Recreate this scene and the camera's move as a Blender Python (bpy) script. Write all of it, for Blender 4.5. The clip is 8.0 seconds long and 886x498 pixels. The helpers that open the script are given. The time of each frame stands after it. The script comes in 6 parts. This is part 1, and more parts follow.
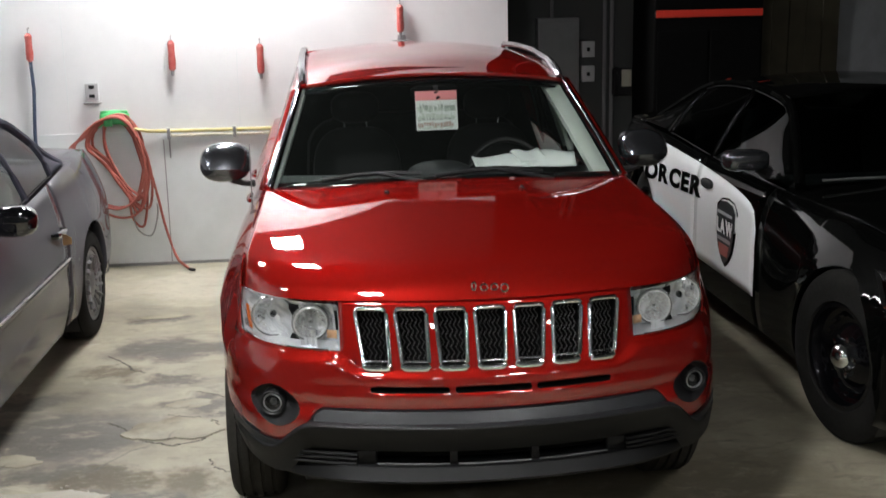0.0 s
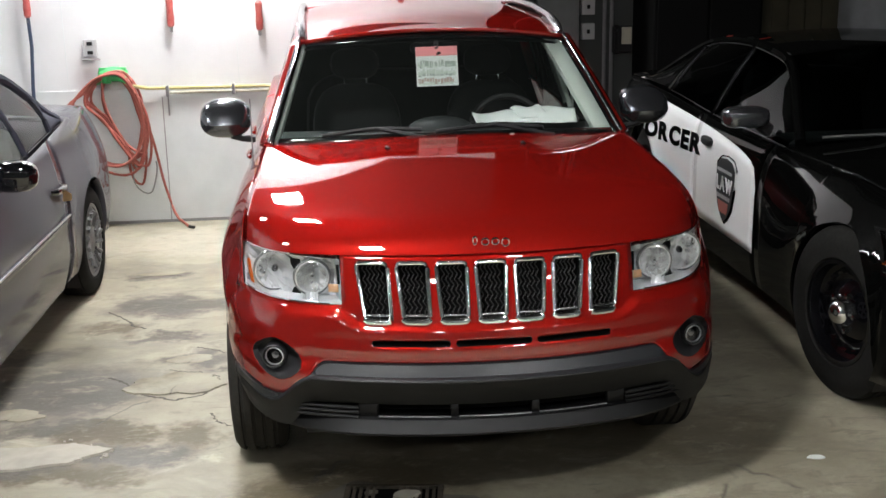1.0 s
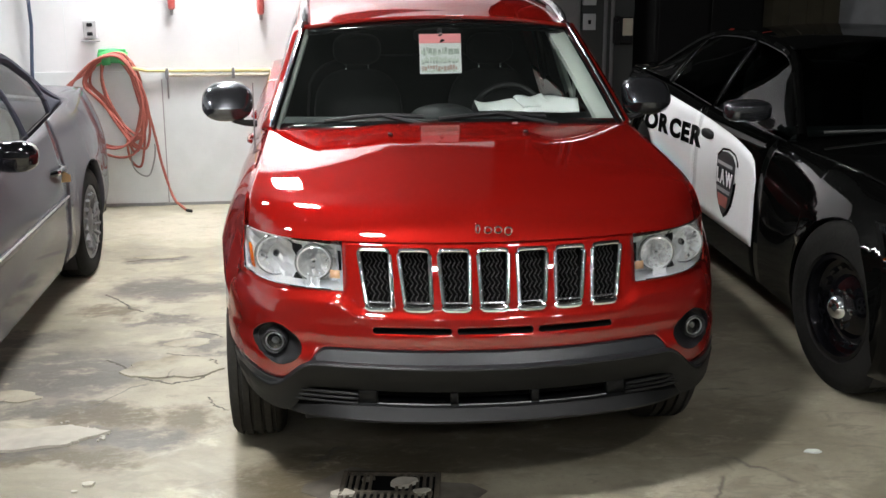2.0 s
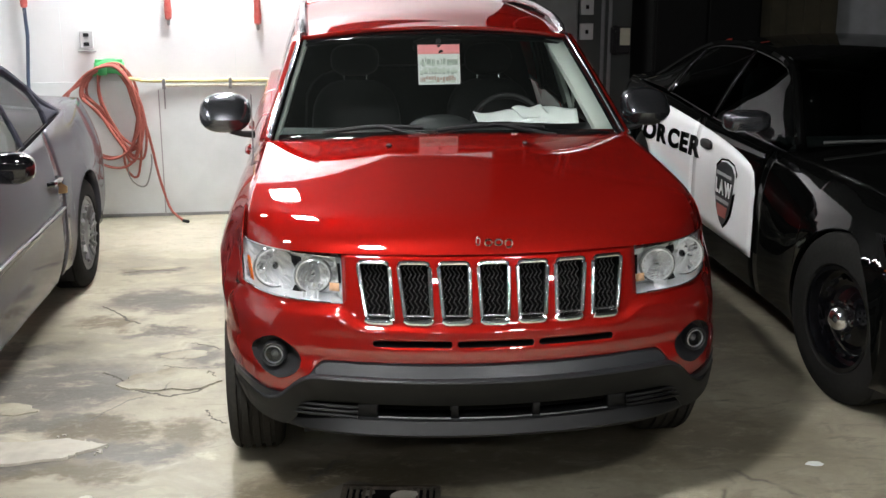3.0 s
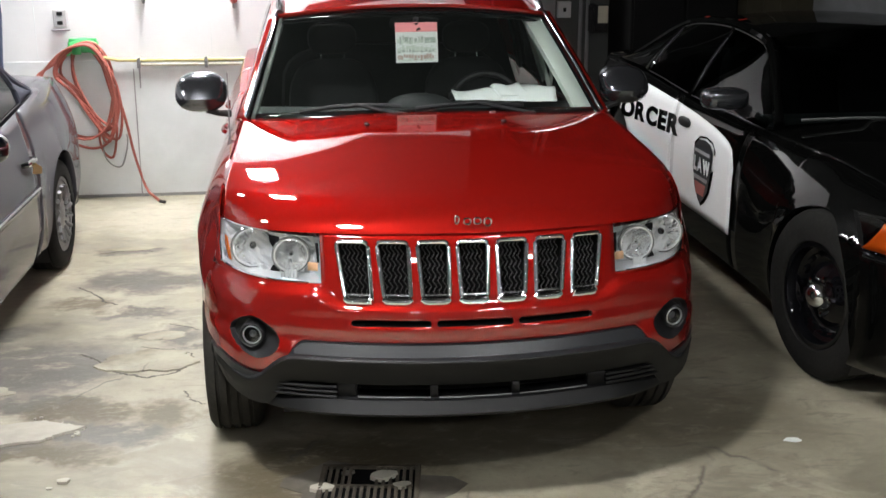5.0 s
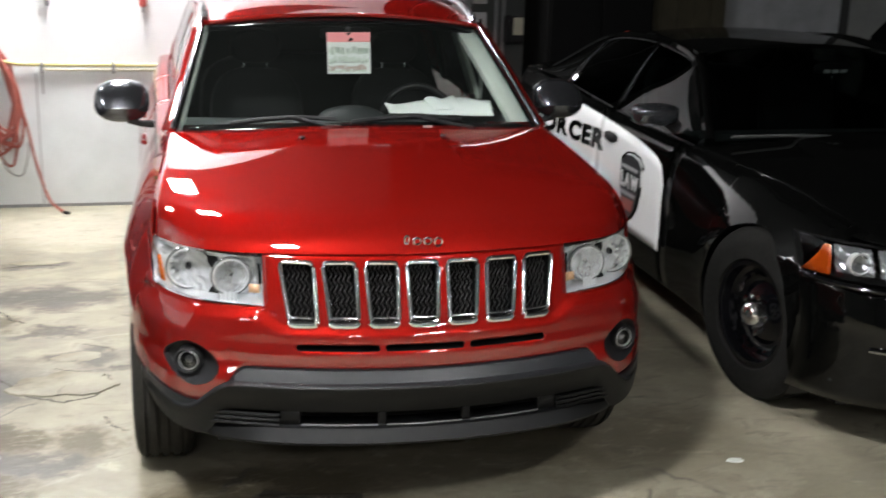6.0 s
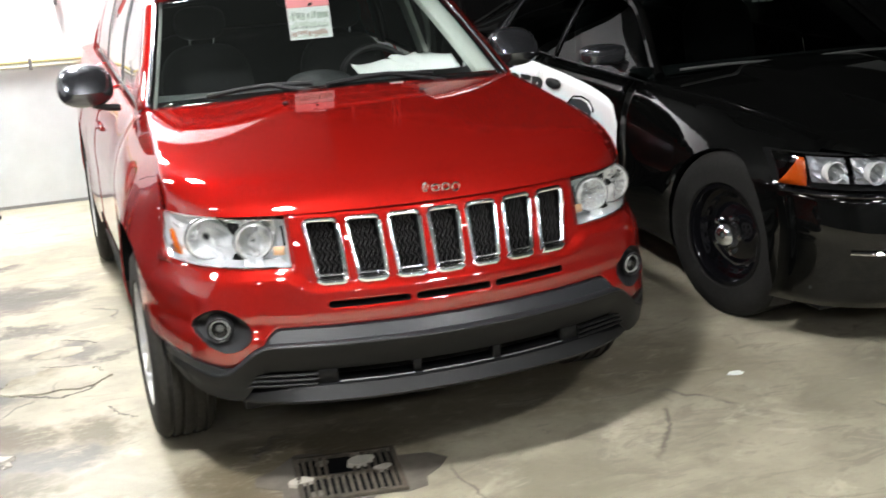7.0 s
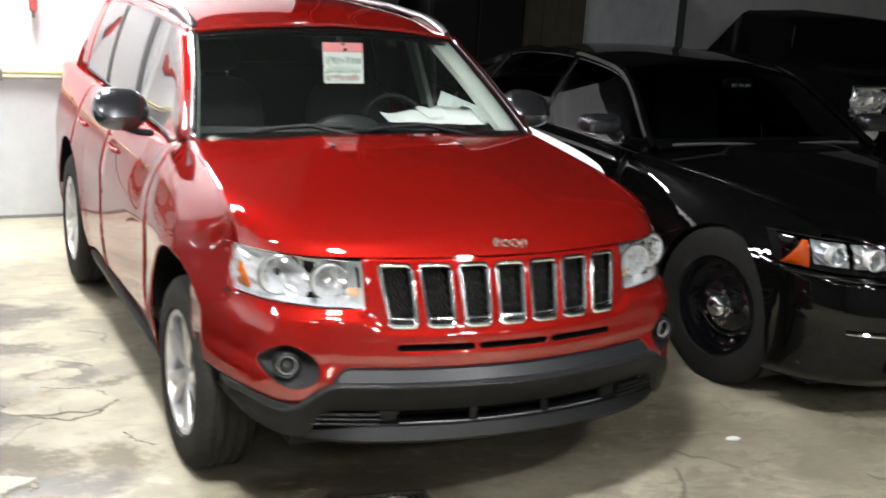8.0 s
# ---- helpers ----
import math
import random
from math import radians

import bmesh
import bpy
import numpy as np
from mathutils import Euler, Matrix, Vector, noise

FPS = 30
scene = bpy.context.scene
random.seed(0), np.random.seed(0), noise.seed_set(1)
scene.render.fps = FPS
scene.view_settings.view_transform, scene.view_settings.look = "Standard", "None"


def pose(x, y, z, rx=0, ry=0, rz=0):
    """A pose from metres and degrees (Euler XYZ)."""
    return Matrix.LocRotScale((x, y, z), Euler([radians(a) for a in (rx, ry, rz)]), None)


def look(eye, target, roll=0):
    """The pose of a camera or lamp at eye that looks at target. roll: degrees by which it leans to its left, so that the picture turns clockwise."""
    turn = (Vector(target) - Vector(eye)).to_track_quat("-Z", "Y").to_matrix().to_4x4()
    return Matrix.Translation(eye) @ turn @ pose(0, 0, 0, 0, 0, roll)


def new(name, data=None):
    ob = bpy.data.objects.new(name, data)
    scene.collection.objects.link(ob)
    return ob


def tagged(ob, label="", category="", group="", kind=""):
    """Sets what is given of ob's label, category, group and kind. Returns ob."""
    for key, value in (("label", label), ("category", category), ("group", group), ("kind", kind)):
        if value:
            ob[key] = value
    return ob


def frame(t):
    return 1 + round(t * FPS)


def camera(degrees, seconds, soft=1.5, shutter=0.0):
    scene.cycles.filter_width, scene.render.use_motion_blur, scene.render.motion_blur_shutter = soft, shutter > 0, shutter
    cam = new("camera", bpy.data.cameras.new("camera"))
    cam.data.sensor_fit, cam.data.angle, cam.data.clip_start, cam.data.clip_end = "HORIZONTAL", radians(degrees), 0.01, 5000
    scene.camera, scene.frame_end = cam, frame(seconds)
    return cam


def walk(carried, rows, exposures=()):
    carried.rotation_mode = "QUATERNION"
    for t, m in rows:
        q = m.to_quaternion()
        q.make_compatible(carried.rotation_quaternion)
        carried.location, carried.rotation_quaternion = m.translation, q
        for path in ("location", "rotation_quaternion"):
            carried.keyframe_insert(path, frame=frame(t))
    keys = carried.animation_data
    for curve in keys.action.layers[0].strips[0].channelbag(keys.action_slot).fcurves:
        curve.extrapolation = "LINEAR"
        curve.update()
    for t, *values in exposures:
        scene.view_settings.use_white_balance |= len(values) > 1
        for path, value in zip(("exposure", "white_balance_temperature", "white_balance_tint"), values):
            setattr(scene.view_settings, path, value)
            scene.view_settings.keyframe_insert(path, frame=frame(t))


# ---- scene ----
cam = camera(41.4, 8.0, shutter=0.55)
PATH = [
    (0, (-0.54, -3.87, 2.028), (-0.344, -1.93, 1.583), -1.2),
    (0.5, (-0.534, -3.886, 2.019), (-0.326, -1.958, 1.529), -0.8),
    (1, (-0.554, -3.885, 2.01), (-0.357, -1.961, 1.5), -1.1),
    (2.5, (-0.593, -3.862, 2.005), (-0.381, -1.946, 1.474), 0.4),
    (3, (-0.598, -3.848, 2.013), (-0.382, -1.927, 1.498), 0.0),
    (3.5, (-0.588, -3.849, 2.011), (-0.351, -1.934, 1.487), 0.6),
    (4, (-0.586, -3.843, 2.02), (-0.347, -1.925, 1.508), 0.2),
    (5.5, (-0.623, -3.813, 2.001), (-0.348, -1.913, 1.439), -0.5),
    (6, (-0.765, -3.646, 2.006), (-0.329, -1.768, 1.472), 1.6),
    (6.5, (-0.946, -3.556, 1.967), (-0.352, -1.72, 1.443), 2.3),
    (7, (-1.237, -3.597, 1.918), (-0.606, -1.787, 1.347), -2.8),
    (7.5, (-1.505, -3.565, 1.974), (-0.73, -1.804, 1.429), 1.8),
    (8, (-1.928, -3.447, 1.971), (-1.07, -1.71, 1.476), 3.7),
]
walk(cam, [(t, look(eye, target, roll)) for t, eye, target, roll in PATH],
     exposures=[(0.0, -0.5), (1.0, -0.12), (2.5, 0.0), (4.0, 0.0), (6.0, 0.10), (7.0, 0.58), (8.0, 0.48)])

# ---- light: unseen ceiling lamps only ----
world = bpy.data.worlds.new("world")
scene.world = world
world.use_nodes = True
world.node_tree.nodes["Background"].inputs[0].default_value = (0.5, 0.55, 0.6, 1)
world.node_tree.nodes["Background"].inputs[1].default_value = 0.004
scene.view_settings.exposure = 0.0


# ---- small tools ----
def spline(xs, ys, x):
    """A smooth curve through (xs, ys), flat beyond the ends."""
    n = len(xs)
    if x <= xs[0]:
        return ys[0]
    if x >= xs[-1]:
        return ys[-1]
    i = max(k for k in range(n - 1) if xs[k] <= x)
    d = [(ys[k + 1] - ys[k]) / (xs[k + 1] - xs[k]) for k in range(n - 1)]

    def slope(k):
        if k == 0:
            return d[0]
        if k == n - 1:
            return d[-1]
        return 0 if d[k - 1] * d[k] <= 0 else 2 * d[k - 1] * d[k] / (d[k - 1] + d[k])
    h = xs[i + 1] - xs[i]
    t = (x - xs[i]) / h
    return ((2 * t**3 - 3 * t**2 + 1) * ys[i] + (t**3 - 2 * t**2 + t) * h * slope(i)
            + (3 * t**2 - 2 * t**3) * ys[i + 1] + (t**3 - t**2) * h * slope(i + 1))


def lerp(a, b, t):
    return a + (b - a) * t


def step(a, b, x):
    t = min(1.0, max(0.0, (x - a) / (b - a)))
    return t * t * (3 - 2 * t)


def part(name, bm, mat, parent=None, label="", smooth=True, thick=0.0, bevel=0.0, normals=True, sharp=35):
    if normals:
        bmesh.ops.recalc_face_normals(bm, faces=bm.faces[:])
    mesh = bpy.data.meshes.new(name)
    bm.to_mesh(mesh)
    bm.free()
    mesh.materials.append(mat)
    if smooth:
        mesh.shade_smooth()
        mesh.set_sharp_from_angle(angle=radians(sharp))
    ob = new(name, mesh)
    if parent is not None:
        ob.parent = parent
    if thick:
        m = ob.modifiers.new("thickness", "SOLIDIFY")
        m.thickness, m.offset = thick, -1
    if bevel:
        m = ob.modifiers.new("round", "BEVEL")
        m.width, m.segments, m.limit_method = bevel, 2, "ANGLE"
    if label:
        tagged(ob, label)
    return ob


def thing(name, label, category, group="", at=(0, 0, 0), turn=0.0):
    ob = new(name)
    ob.matrix_basis = pose(*at, 0, 0, turn)
    return tagged(ob, label, category, group)


def sheet(bm, rows, ring=False):
    """Faces between rows of points."""
    vs = [[bm.verts.new(p) for p in row] for row in rows]
    for a, b in zip(vs, vs[1:]):
        n = len(a)
        for i in range(n if ring else n - 1):
            j = (i + 1) % n
            bm.faces.new((a[i], a[j], b[j], b[i]))
    return vs


def fan(bm, ring):
    c = bm.verts.new(sum((v.co for v in ring), Vector()) / len(ring))
    for a, b in zip(ring, ring[1:] + ring[:1]):
        bm.faces.new((a, b, c))


def lathe(bm, profile, centre=(0, 0, 0), axis=(1, 0, 0), n=40, caps=False):
    """profile: (along the axis, radius)."""
    w = Vector(axis).normalized()
    u = w.orthogonal().normalized()
    v = w.cross(u)
    c = Vector(centre)
    rows = [[c + w * a + (u * math.cos(k * math.tau / n) + v * math.sin(k * math.tau / n)) * r for k in range(n)] for a, r in profile]
    vs = sheet(bm, rows, ring=True)
    if caps:
        fan(bm, vs[0]), fan(bm, vs[-1])
    return bm


def tube(bm, pts, r, n=8, closed=False, flat=1.0):
    """A round bar along points; r may be a list."""
    pts = [Vector(p) for p in pts]
    m = len(pts)
    rows = []
    for i, p in enumerate(pts):
        a = pts[(i - 1) % m] if closed or i else p
        b = pts[(i + 1) % m] if closed or i < m - 1 else p
        w = (b - a).normalized()
        ref = Vector((0, 0, 1)) if abs(w.z) < 0.9 else Vector((0, 1, 0))
        u = w.cross(ref).normalized()
        v = w.cross(u)
        rr = r[i] if isinstance(r, (list, tuple)) else r
        rows.append([p + u * math.cos(k * math.tau / n) * rr + v * math.sin(k * math.tau / n) * rr * flat for k in range(n)])
    if closed:
        rows.append(rows[0])
        vs = sheet(bm, rows, ring=True)
        bmesh.ops.remove_doubles(bm, verts=bm.verts[:], dist=1e-6)
    else:
        vs = sheet(bm, rows, ring=True)
        fan(bm, vs[0]), fan(bm, vs[-1])
    return bm


def box(bm, x0, y0, z0, x1, y1, z1):
    vs = [bm.verts.new((x, y, z)) for x in (x0, x1) for y in (y0, y1) for z in (z0, z1)]
    for q in ((0, 1, 3, 2), (4, 6, 7, 5), (0, 4, 5, 1), (2, 3, 7, 6), (0, 2, 6, 4), (1, 5, 7, 3)):
        bm.faces.new([vs[i] for i in q])
    return bm


def block(name, x0, y0, z0, x1, y1, z1, mat, parent=None, label="", bevel=0.004):
    return part(name, box(bmesh.new(), x0, y0, z0, x1, y1, z1), mat, parent, label, smooth=False, bevel=bevel)


def blob(bm, centre, size, n=20, m=12, power=2.0):
    """A superellipsoid."""
    def sp(c, p):
        return math.copysign(abs(c) ** (2 / p), c)
    rows = []
    for j in range(1, m):
        f = -math.pi / 2 + math.pi * j / m
        rows.append([(centre[0] + size[0] * sp(math.cos(f), power) * sp(math.cos(k * math.tau / n), power),
                      centre[1] + size[1] * sp(math.cos(f), power) * sp(math.sin(k * math.tau / n), power),
                      centre[2] + size[2] * sp(math.sin(f), power)) for k in range(n)])
    vs = sheet(bm, rows, ring=True)
    fan(bm, vs[0]), fan(bm, vs[-1])
    return bm


def inside(poly, x, y):
    s = 0
    for (ax, ay), (bx, by) in zip(poly, poly[1:] + poly[:1]):
        c = (bx - ax) * (y - ay) - (by - ay) * (x - ax)
        if c * s < 0:
            return False
        s = c if c else s
    return True


def cut_holes(bm, polys):
    """Cuts convex holes out of a sheet that lies flat in x and z."""
    for poly in polys:
        xs, zs = [p[0] for p in poly], [p[1] for p in poly]
        for (ax, az), (bx, bz) in zip(poly, poly[1:] + poly[:1]):
            near = [f for f in bm.faces if max(v.co.x for v in f.verts) > min(xs) and min(v.co.x for v in f.verts) < max(xs)
                    and max(v.co.z for v in f.verts) > min(zs) and min(v.co.z for v in f.verts) < max(zs)]
            geom = list({v for f in near for v in f.verts}) + list({e for f in near for e in f.edges}) + near
            bmesh.ops.bisect_plane(bm, geom=geom, dist=1e-5, plane_co=(ax, 0, az), plane_no=(bz - az, 0, ax - bx))
        gone = [f for f in bm.faces if inside(poly, f.calc_center_median().x, f.calc_center_median().z)]
        bmesh.ops.delete(bm, geom=gone, context="FACES")


def rounded(poly, r, n=3):
    """The same convex polygon with rounded corners."""
    out = []
    for i, p in enumerate(poly):
        a, b, p = Vector(poly[i - 1]), Vector(poly[(i + 1) % len(poly)]), Vector(p)
        s = p + (a - p).normalized() * min(r, (a - p).length * 0.45)
        e = p + (b - p).normalized() * min(r, (b - p).length * 0.45)
        for k in range(n + 1):
            t = k / n
            q = s * (1 - t) ** 2 + p * 2 * t * (1 - t) + e * t * t
            out.append((q.x, q.y))
    return out


# ---- materials ----
def material(name, colour, rough=0.5, metal=0.0, coat=0.0, spec=0.5, grain=0.0, scale=30.0, stain=0.0, stain_scale=2.0, bump=0.0, second=None):
    m = bpy.data.materials.new(name)
    m.use_nodes = True
    nt = m.node_tree
    b = nt.nodes["Principled BSDF"]
    b.inputs["Base Color"].default_value = (*colour, 1)
    b.inputs["Roughness"].default_value = rough
    b.inputs["Metallic"].default_value = metal
    b.inputs["Coat Weight"].default_value = coat
    b.inputs["Coat Roughness"].default_value = 0.04
    b.inputs["Specular IOR Level"].default_value = spec
    if grain or stain or bump:
        tc = nt.nodes.new("ShaderNodeTexCoord")
        n1 = nt.nodes.new("ShaderNodeTexNoise")
        n1.inputs["Scale"].default_value, n1.inputs["Detail"].default_value = scale, 6
        n2 = nt.nodes.new("ShaderNodeTexNoise")
        n2.inputs["Scale"].default_value, n2.inputs["Detail"].default_value = stain_scale, 8
        n2.inputs["Roughness"].default_value = 0.65
        nt.links.new(tc.outputs["Object"], n1.inputs["Vector"])
        nt.links.new(tc.outputs["Object"], n2.inputs["Vector"])
        mix = nt.nodes.new("ShaderNodeMix")
        mix.data_type = "RGBA"
        mix.inputs[6].default_value = (*colour, 1)
        mix.inputs[7].default_value = (*(second or [c * 0.5 for c in colour]), 1)
        ramp = nt.nodes.new("ShaderNodeMapRange")
        ramp.inputs["From Min"].default_value, ramp.inputs["From Max"].default_value = 0.4, 0.75
        ramp.inputs["To Max"].default_value = stain
        nt.links.new(n2.outputs["Fac"], ramp.inputs["Value"])
        ramp2 = nt.nodes.new("ShaderNodeMapRange")
        ramp2.inputs["From Min"].default_value, ramp2.inputs["From Max"].default_value = 0.35, 0.7
        ramp2.inputs["To Max"].default_value = grain
        nt.links.new(n1.outputs["Fac"], ramp2.inputs["Value"])
        add = nt.nodes.new("ShaderNodeMath")
        add.operation, add.use_clamp = "ADD", True
        nt.links.new(ramp.outputs["Result"], add.inputs[0])
        nt.links.new(ramp2.outputs["Result"], add.inputs[1])
        nt.links.new(add.outputs[0], mix.inputs[0])
        nt.links.new(mix.outputs[2], b.inputs["Base Color"])
        rr = nt.nodes.new("ShaderNodeMapRange")
        rr.inputs["To Min"].default_value, rr.inputs["To Max"].default_value = rough, min(1, rough + 0.12)
        nt.links.new(n2.outputs["Fac"], rr.inputs["Value"])
        nt.links.new(rr.outputs["Result"], b.inputs["Roughness"])
        if bump:
            bp = nt.nodes.new("ShaderNodeBump")
            bp.inputs["Strength"].default_value, bp.inputs["Distance"].default_value = bump, 0.004
            nt.links.new(n1.outputs["Fac"], bp.inputs["Height"])
            nt.links.new(bp.outputs["Normal"], b.inputs["Normal"])
    return m


def glass(name, tint, gloss=1.0, rough=0.0, dust=0.0):
    m = bpy.data.materials.new(name)
    m.use_nodes = True
    nt = m.node_tree
    nt.nodes.remove(nt.nodes["Principled BSDF"])
    out = nt.nodes["Material Output"]
    t = nt.nodes.new("ShaderNodeBsdfTransparent")
    t.inputs[0].default_value = (*tint, 1)
    g = nt.nodes.new("ShaderNodeBsdfGlossy")
    g.inputs["Roughness"].default_value = rough
    f = nt.nodes.new("ShaderNodeLayerWeight")
    f.inputs["Blend"].default_value = 0.5
    p = nt.nodes.new("ShaderNodeMath")
    p.operation = "POWER"
    p.inputs[1].default_value = 5
    nt.links.new(f.outputs["Facing"], p.inputs[0])
    k = nt.nodes.new("ShaderNodeMath")
    k.operation, k.use_clamp = "MULTIPLY_ADD", True
    k.inputs[1].default_value, k.inputs[2].default_value = 0.94 * gloss, 0.05 * gloss
    nt.links.new(p.outputs[0], k.inputs[0])
    mix = nt.nodes.new("ShaderNodeMixShader")
    nt.links.new(k.outputs[0], mix.inputs[0])
    nt.links.new(t.outputs[0], mix.inputs[1])
    nt.links.new(g.outputs[0], mix.inputs[2])
    if dust:
        film = nt.nodes.new("ShaderNodeBsdfDiffuse")
        film.inputs[0].default_value = (0.55, 0.62, 0.58, 1)
        haze = nt.nodes.new("ShaderNodeMixShader")
        haze.inputs[0].default_value = dust
        nt.links.new(mix.outputs[0], haze.inputs[1])
        nt.links.new(film.outputs[0], haze.inputs[2])
        nt.links.new(haze.outputs[0], out.inputs[0])
    else:
        nt.links.new(mix.outputs[0], out.inputs[0])
    return m


def glow(name, colour, strength):
    m = bpy.data.materials.new(name)
    m.use_nodes = True
    b = m.node_tree.nodes["Principled BSDF"]
    b.inputs["Base Color"].default_value = (0.8, 0.8, 0.8, 1)
    b.inputs["Emission Color"].default_value = (*colour, 1)
    b.inputs["Emission Strength"].default_value = strength
    return m


def paint(name, colour, flake=0.25, rough=0.3, coat=1.0, haze=0.03):
    """Car paint: a flaked base under a clear coat, with a little orange peel."""
    m = material(name, colour, rough, flake, coat, 0.0)
    nt = m.node_tree
    b = nt.nodes["Principled BSDF"]
    tc = nt.nodes.new("ShaderNodeTexCoord")
    n = nt.nodes.new("ShaderNodeTexNoise")
    n.inputs["Scale"].default_value, n.inputs["Detail"].default_value = 900, 1
    nt.links.new(tc.outputs["Object"], n.inputs["Vector"])
    mix = nt.nodes.new("ShaderNodeMix")
    mix.data_type = "RGBA"
    mix.inputs[6].default_value = (*[c * 0.8 for c in colour], 1)
    mix.inputs[7].default_value = (*[min(1, c * 1.2) for c in colour], 1)
    nt.links.new(n.outputs["Fac"], mix.inputs[0])
    nt.links.new(mix.outputs[2], b.inputs["Base Color"])
    d = nt.nodes.new("ShaderNodeTexNoise")
    d.inputs["Scale"].default_value, d.inputs["Detail"].default_value = 2.5, 5
    nt.links.new(tc.outputs["Object"], d.inputs["Vector"])
    r = nt.nodes.new("ShaderNodeMapRange")
    r.inputs["To Min"].default_value, r.inputs["To Max"].default_value = haze * 0.3, haze
    nt.links.new(d.outputs["Fac"], r.inputs["Value"])
    nt.links.new(r.outputs["Result"], b.inputs["Coat Roughness"])
    b.inputs["Coat IOR"].default_value = 2.0 if flake else 1.5
    if flake:
        b.inputs["Specular Tint"].default_value = (0.30, 0.03, 0.025, 1)
    return m


RED = paint("red metallic paint", (0.27, 0.0085, 0.0060), 0.48, 0.47, 1.0, 0.012)
BLACK = paint("black paint", (0.0020, 0.0021, 0.0020), 0.0, 0.8, 0.75)
DULLBLACK = paint("dull black paint", (0.0022, 0.0024, 0.0024), 0.0, 0.8, 0.15, 0.2)
WHITE = paint("white paint", (0.84, 0.85, 0.86), 0.0, 0.4)
RAILGREY = material("satin grey rail", (0.34, 0.34, 0.36), 0.22, 0.9)
PILLARSHEEN = material("satin pillar sheen", (0.62, 0.60, 0.64), 0.18, 1.0)
DIMTRIM = material("dim grey trim", (0.026, 0.026, 0.028), 0.4, 0.5)
GREY = paint("dusty grey paint", (0.080, 0.077, 0.090), 0.0, 0.5, 0.75, 0.08)
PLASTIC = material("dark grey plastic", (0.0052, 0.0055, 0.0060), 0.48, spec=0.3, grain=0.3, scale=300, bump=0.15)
# Same plastic as the face, painted lighter because the ledge faces up.
LITLEDGE = material("top-lit bumper plastic", (0.0135, 0.015, 0.0172), 0.36, spec=0.5, grain=0.3, scale=260, bump=0.1)
EDGEGLINT = material("plastic edge glint", (0.16, 0.16, 0.165), 0.35)
BLACKPLASTIC = material("black plastic", (0.006, 0.006, 0.007), 0.55, grain=0.3, scale=200)
GLOSSBLACK = material("gloss black plastic", (0.004, 0.004, 0.005), 0.10, coat=1.0)
ALLOY = material("dull grey alloy", (0.20, 0.20, 0.205), 0.45, 0.4, grain=0.4, scale=40)
CHROME = material("chrome", (0.92, 0.93, 0.94), 0.05, 1.0)
GRILLECHROME = material("grille chrome", (0.95, 0.95, 0.96), 0.14, 1.0)
SILVER = material("silver painted metal", (0.78, 0.79, 0.81), 0.26, 0.85, grain=0.15, scale=120)
REFLECTOR = material("lamp reflector", (0.90, 0.91, 0.92), 0.08, 0.58)
BOWL = material("mirror lamp bowl", (0.97, 0.98, 0.99), 0.10, 0.85)
DIMLAMP = material("dim lamp reflector", (0.30, 0.31, 0.32), 0.16, 0.7)
PALEAMBER = material("pale amber lens", (0.62, 0.36, 0.20), 0.2, coat=0.6)
# near-black puts the shade of grille, vent and intake openings into the colour
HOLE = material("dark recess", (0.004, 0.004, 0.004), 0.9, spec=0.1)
RUBBER = material("tyre rubber", (0.0105, 0.0102, 0.0098), 0.85, spec=0.12, grain=0.5, scale=60, stain=0.5, stain_scale=6, second=(0.020, 0.0195, 0.018), bump=0.3)
DUSTYRUBBER = material("dusty tyre rubber", (0.026, 0.025, 0.023), 0.85, spec=0.15, grain=0.5, scale=60, stain=0.6, stain_scale=6, second=(0.045, 0.042, 0.037), bump=0.3)
CAPGREY = material("dark satin mirror cap", (0.16, 0.165, 0.182), 0.22, 0.9, coat=0.5)
AMBER = material("amber lens", (0.55, 0.11, 0.006), 0.12, coat=0.8)
DEEPAMBER = material("deep amber lens", (0.36, 0.052, 0.004), 0.14, coat=0.8)
TRIM = material("light grey interior trim", (0.54, 0.59, 0.54), 0.7, grain=0.25, scale=80)
SEAT = material("dark seat cloth", (0.007, 0.0075, 0.008), 0.9, grain=0.4, scale=150, bump=0.3)
DASH = material("dark dash plastic", (0.03, 0.033, 0.034), 0.6, grain=0.3, scale=200)
PANE = glass("car glass", (0.80, 0.86, 0.83), dust=0.008)
DARKPANE = glass("dark car glass", (0.10, 0.115, 0.115))
SHIELDPANE = glass("dim windshield glass", (0.30, 0.33, 0.32))
DOORPANE = glass("door glass", (0.62, 0.70, 0.67), 1.7)
DARKDOORPANE = glass("dark door glass", (0.10, 0.115, 0.115), 1.7)
SIDEPANE = glass("clear side glass", (0.14, 0.165, 0.16))
LENS = glass("lamp lens", (0.96, 0.97, 0.98), 1.2)
PAPER = material("white paper", (0.80, 0.84, 0.82), 0.8, grain=0.06, scale=40)

# ---- the room ----


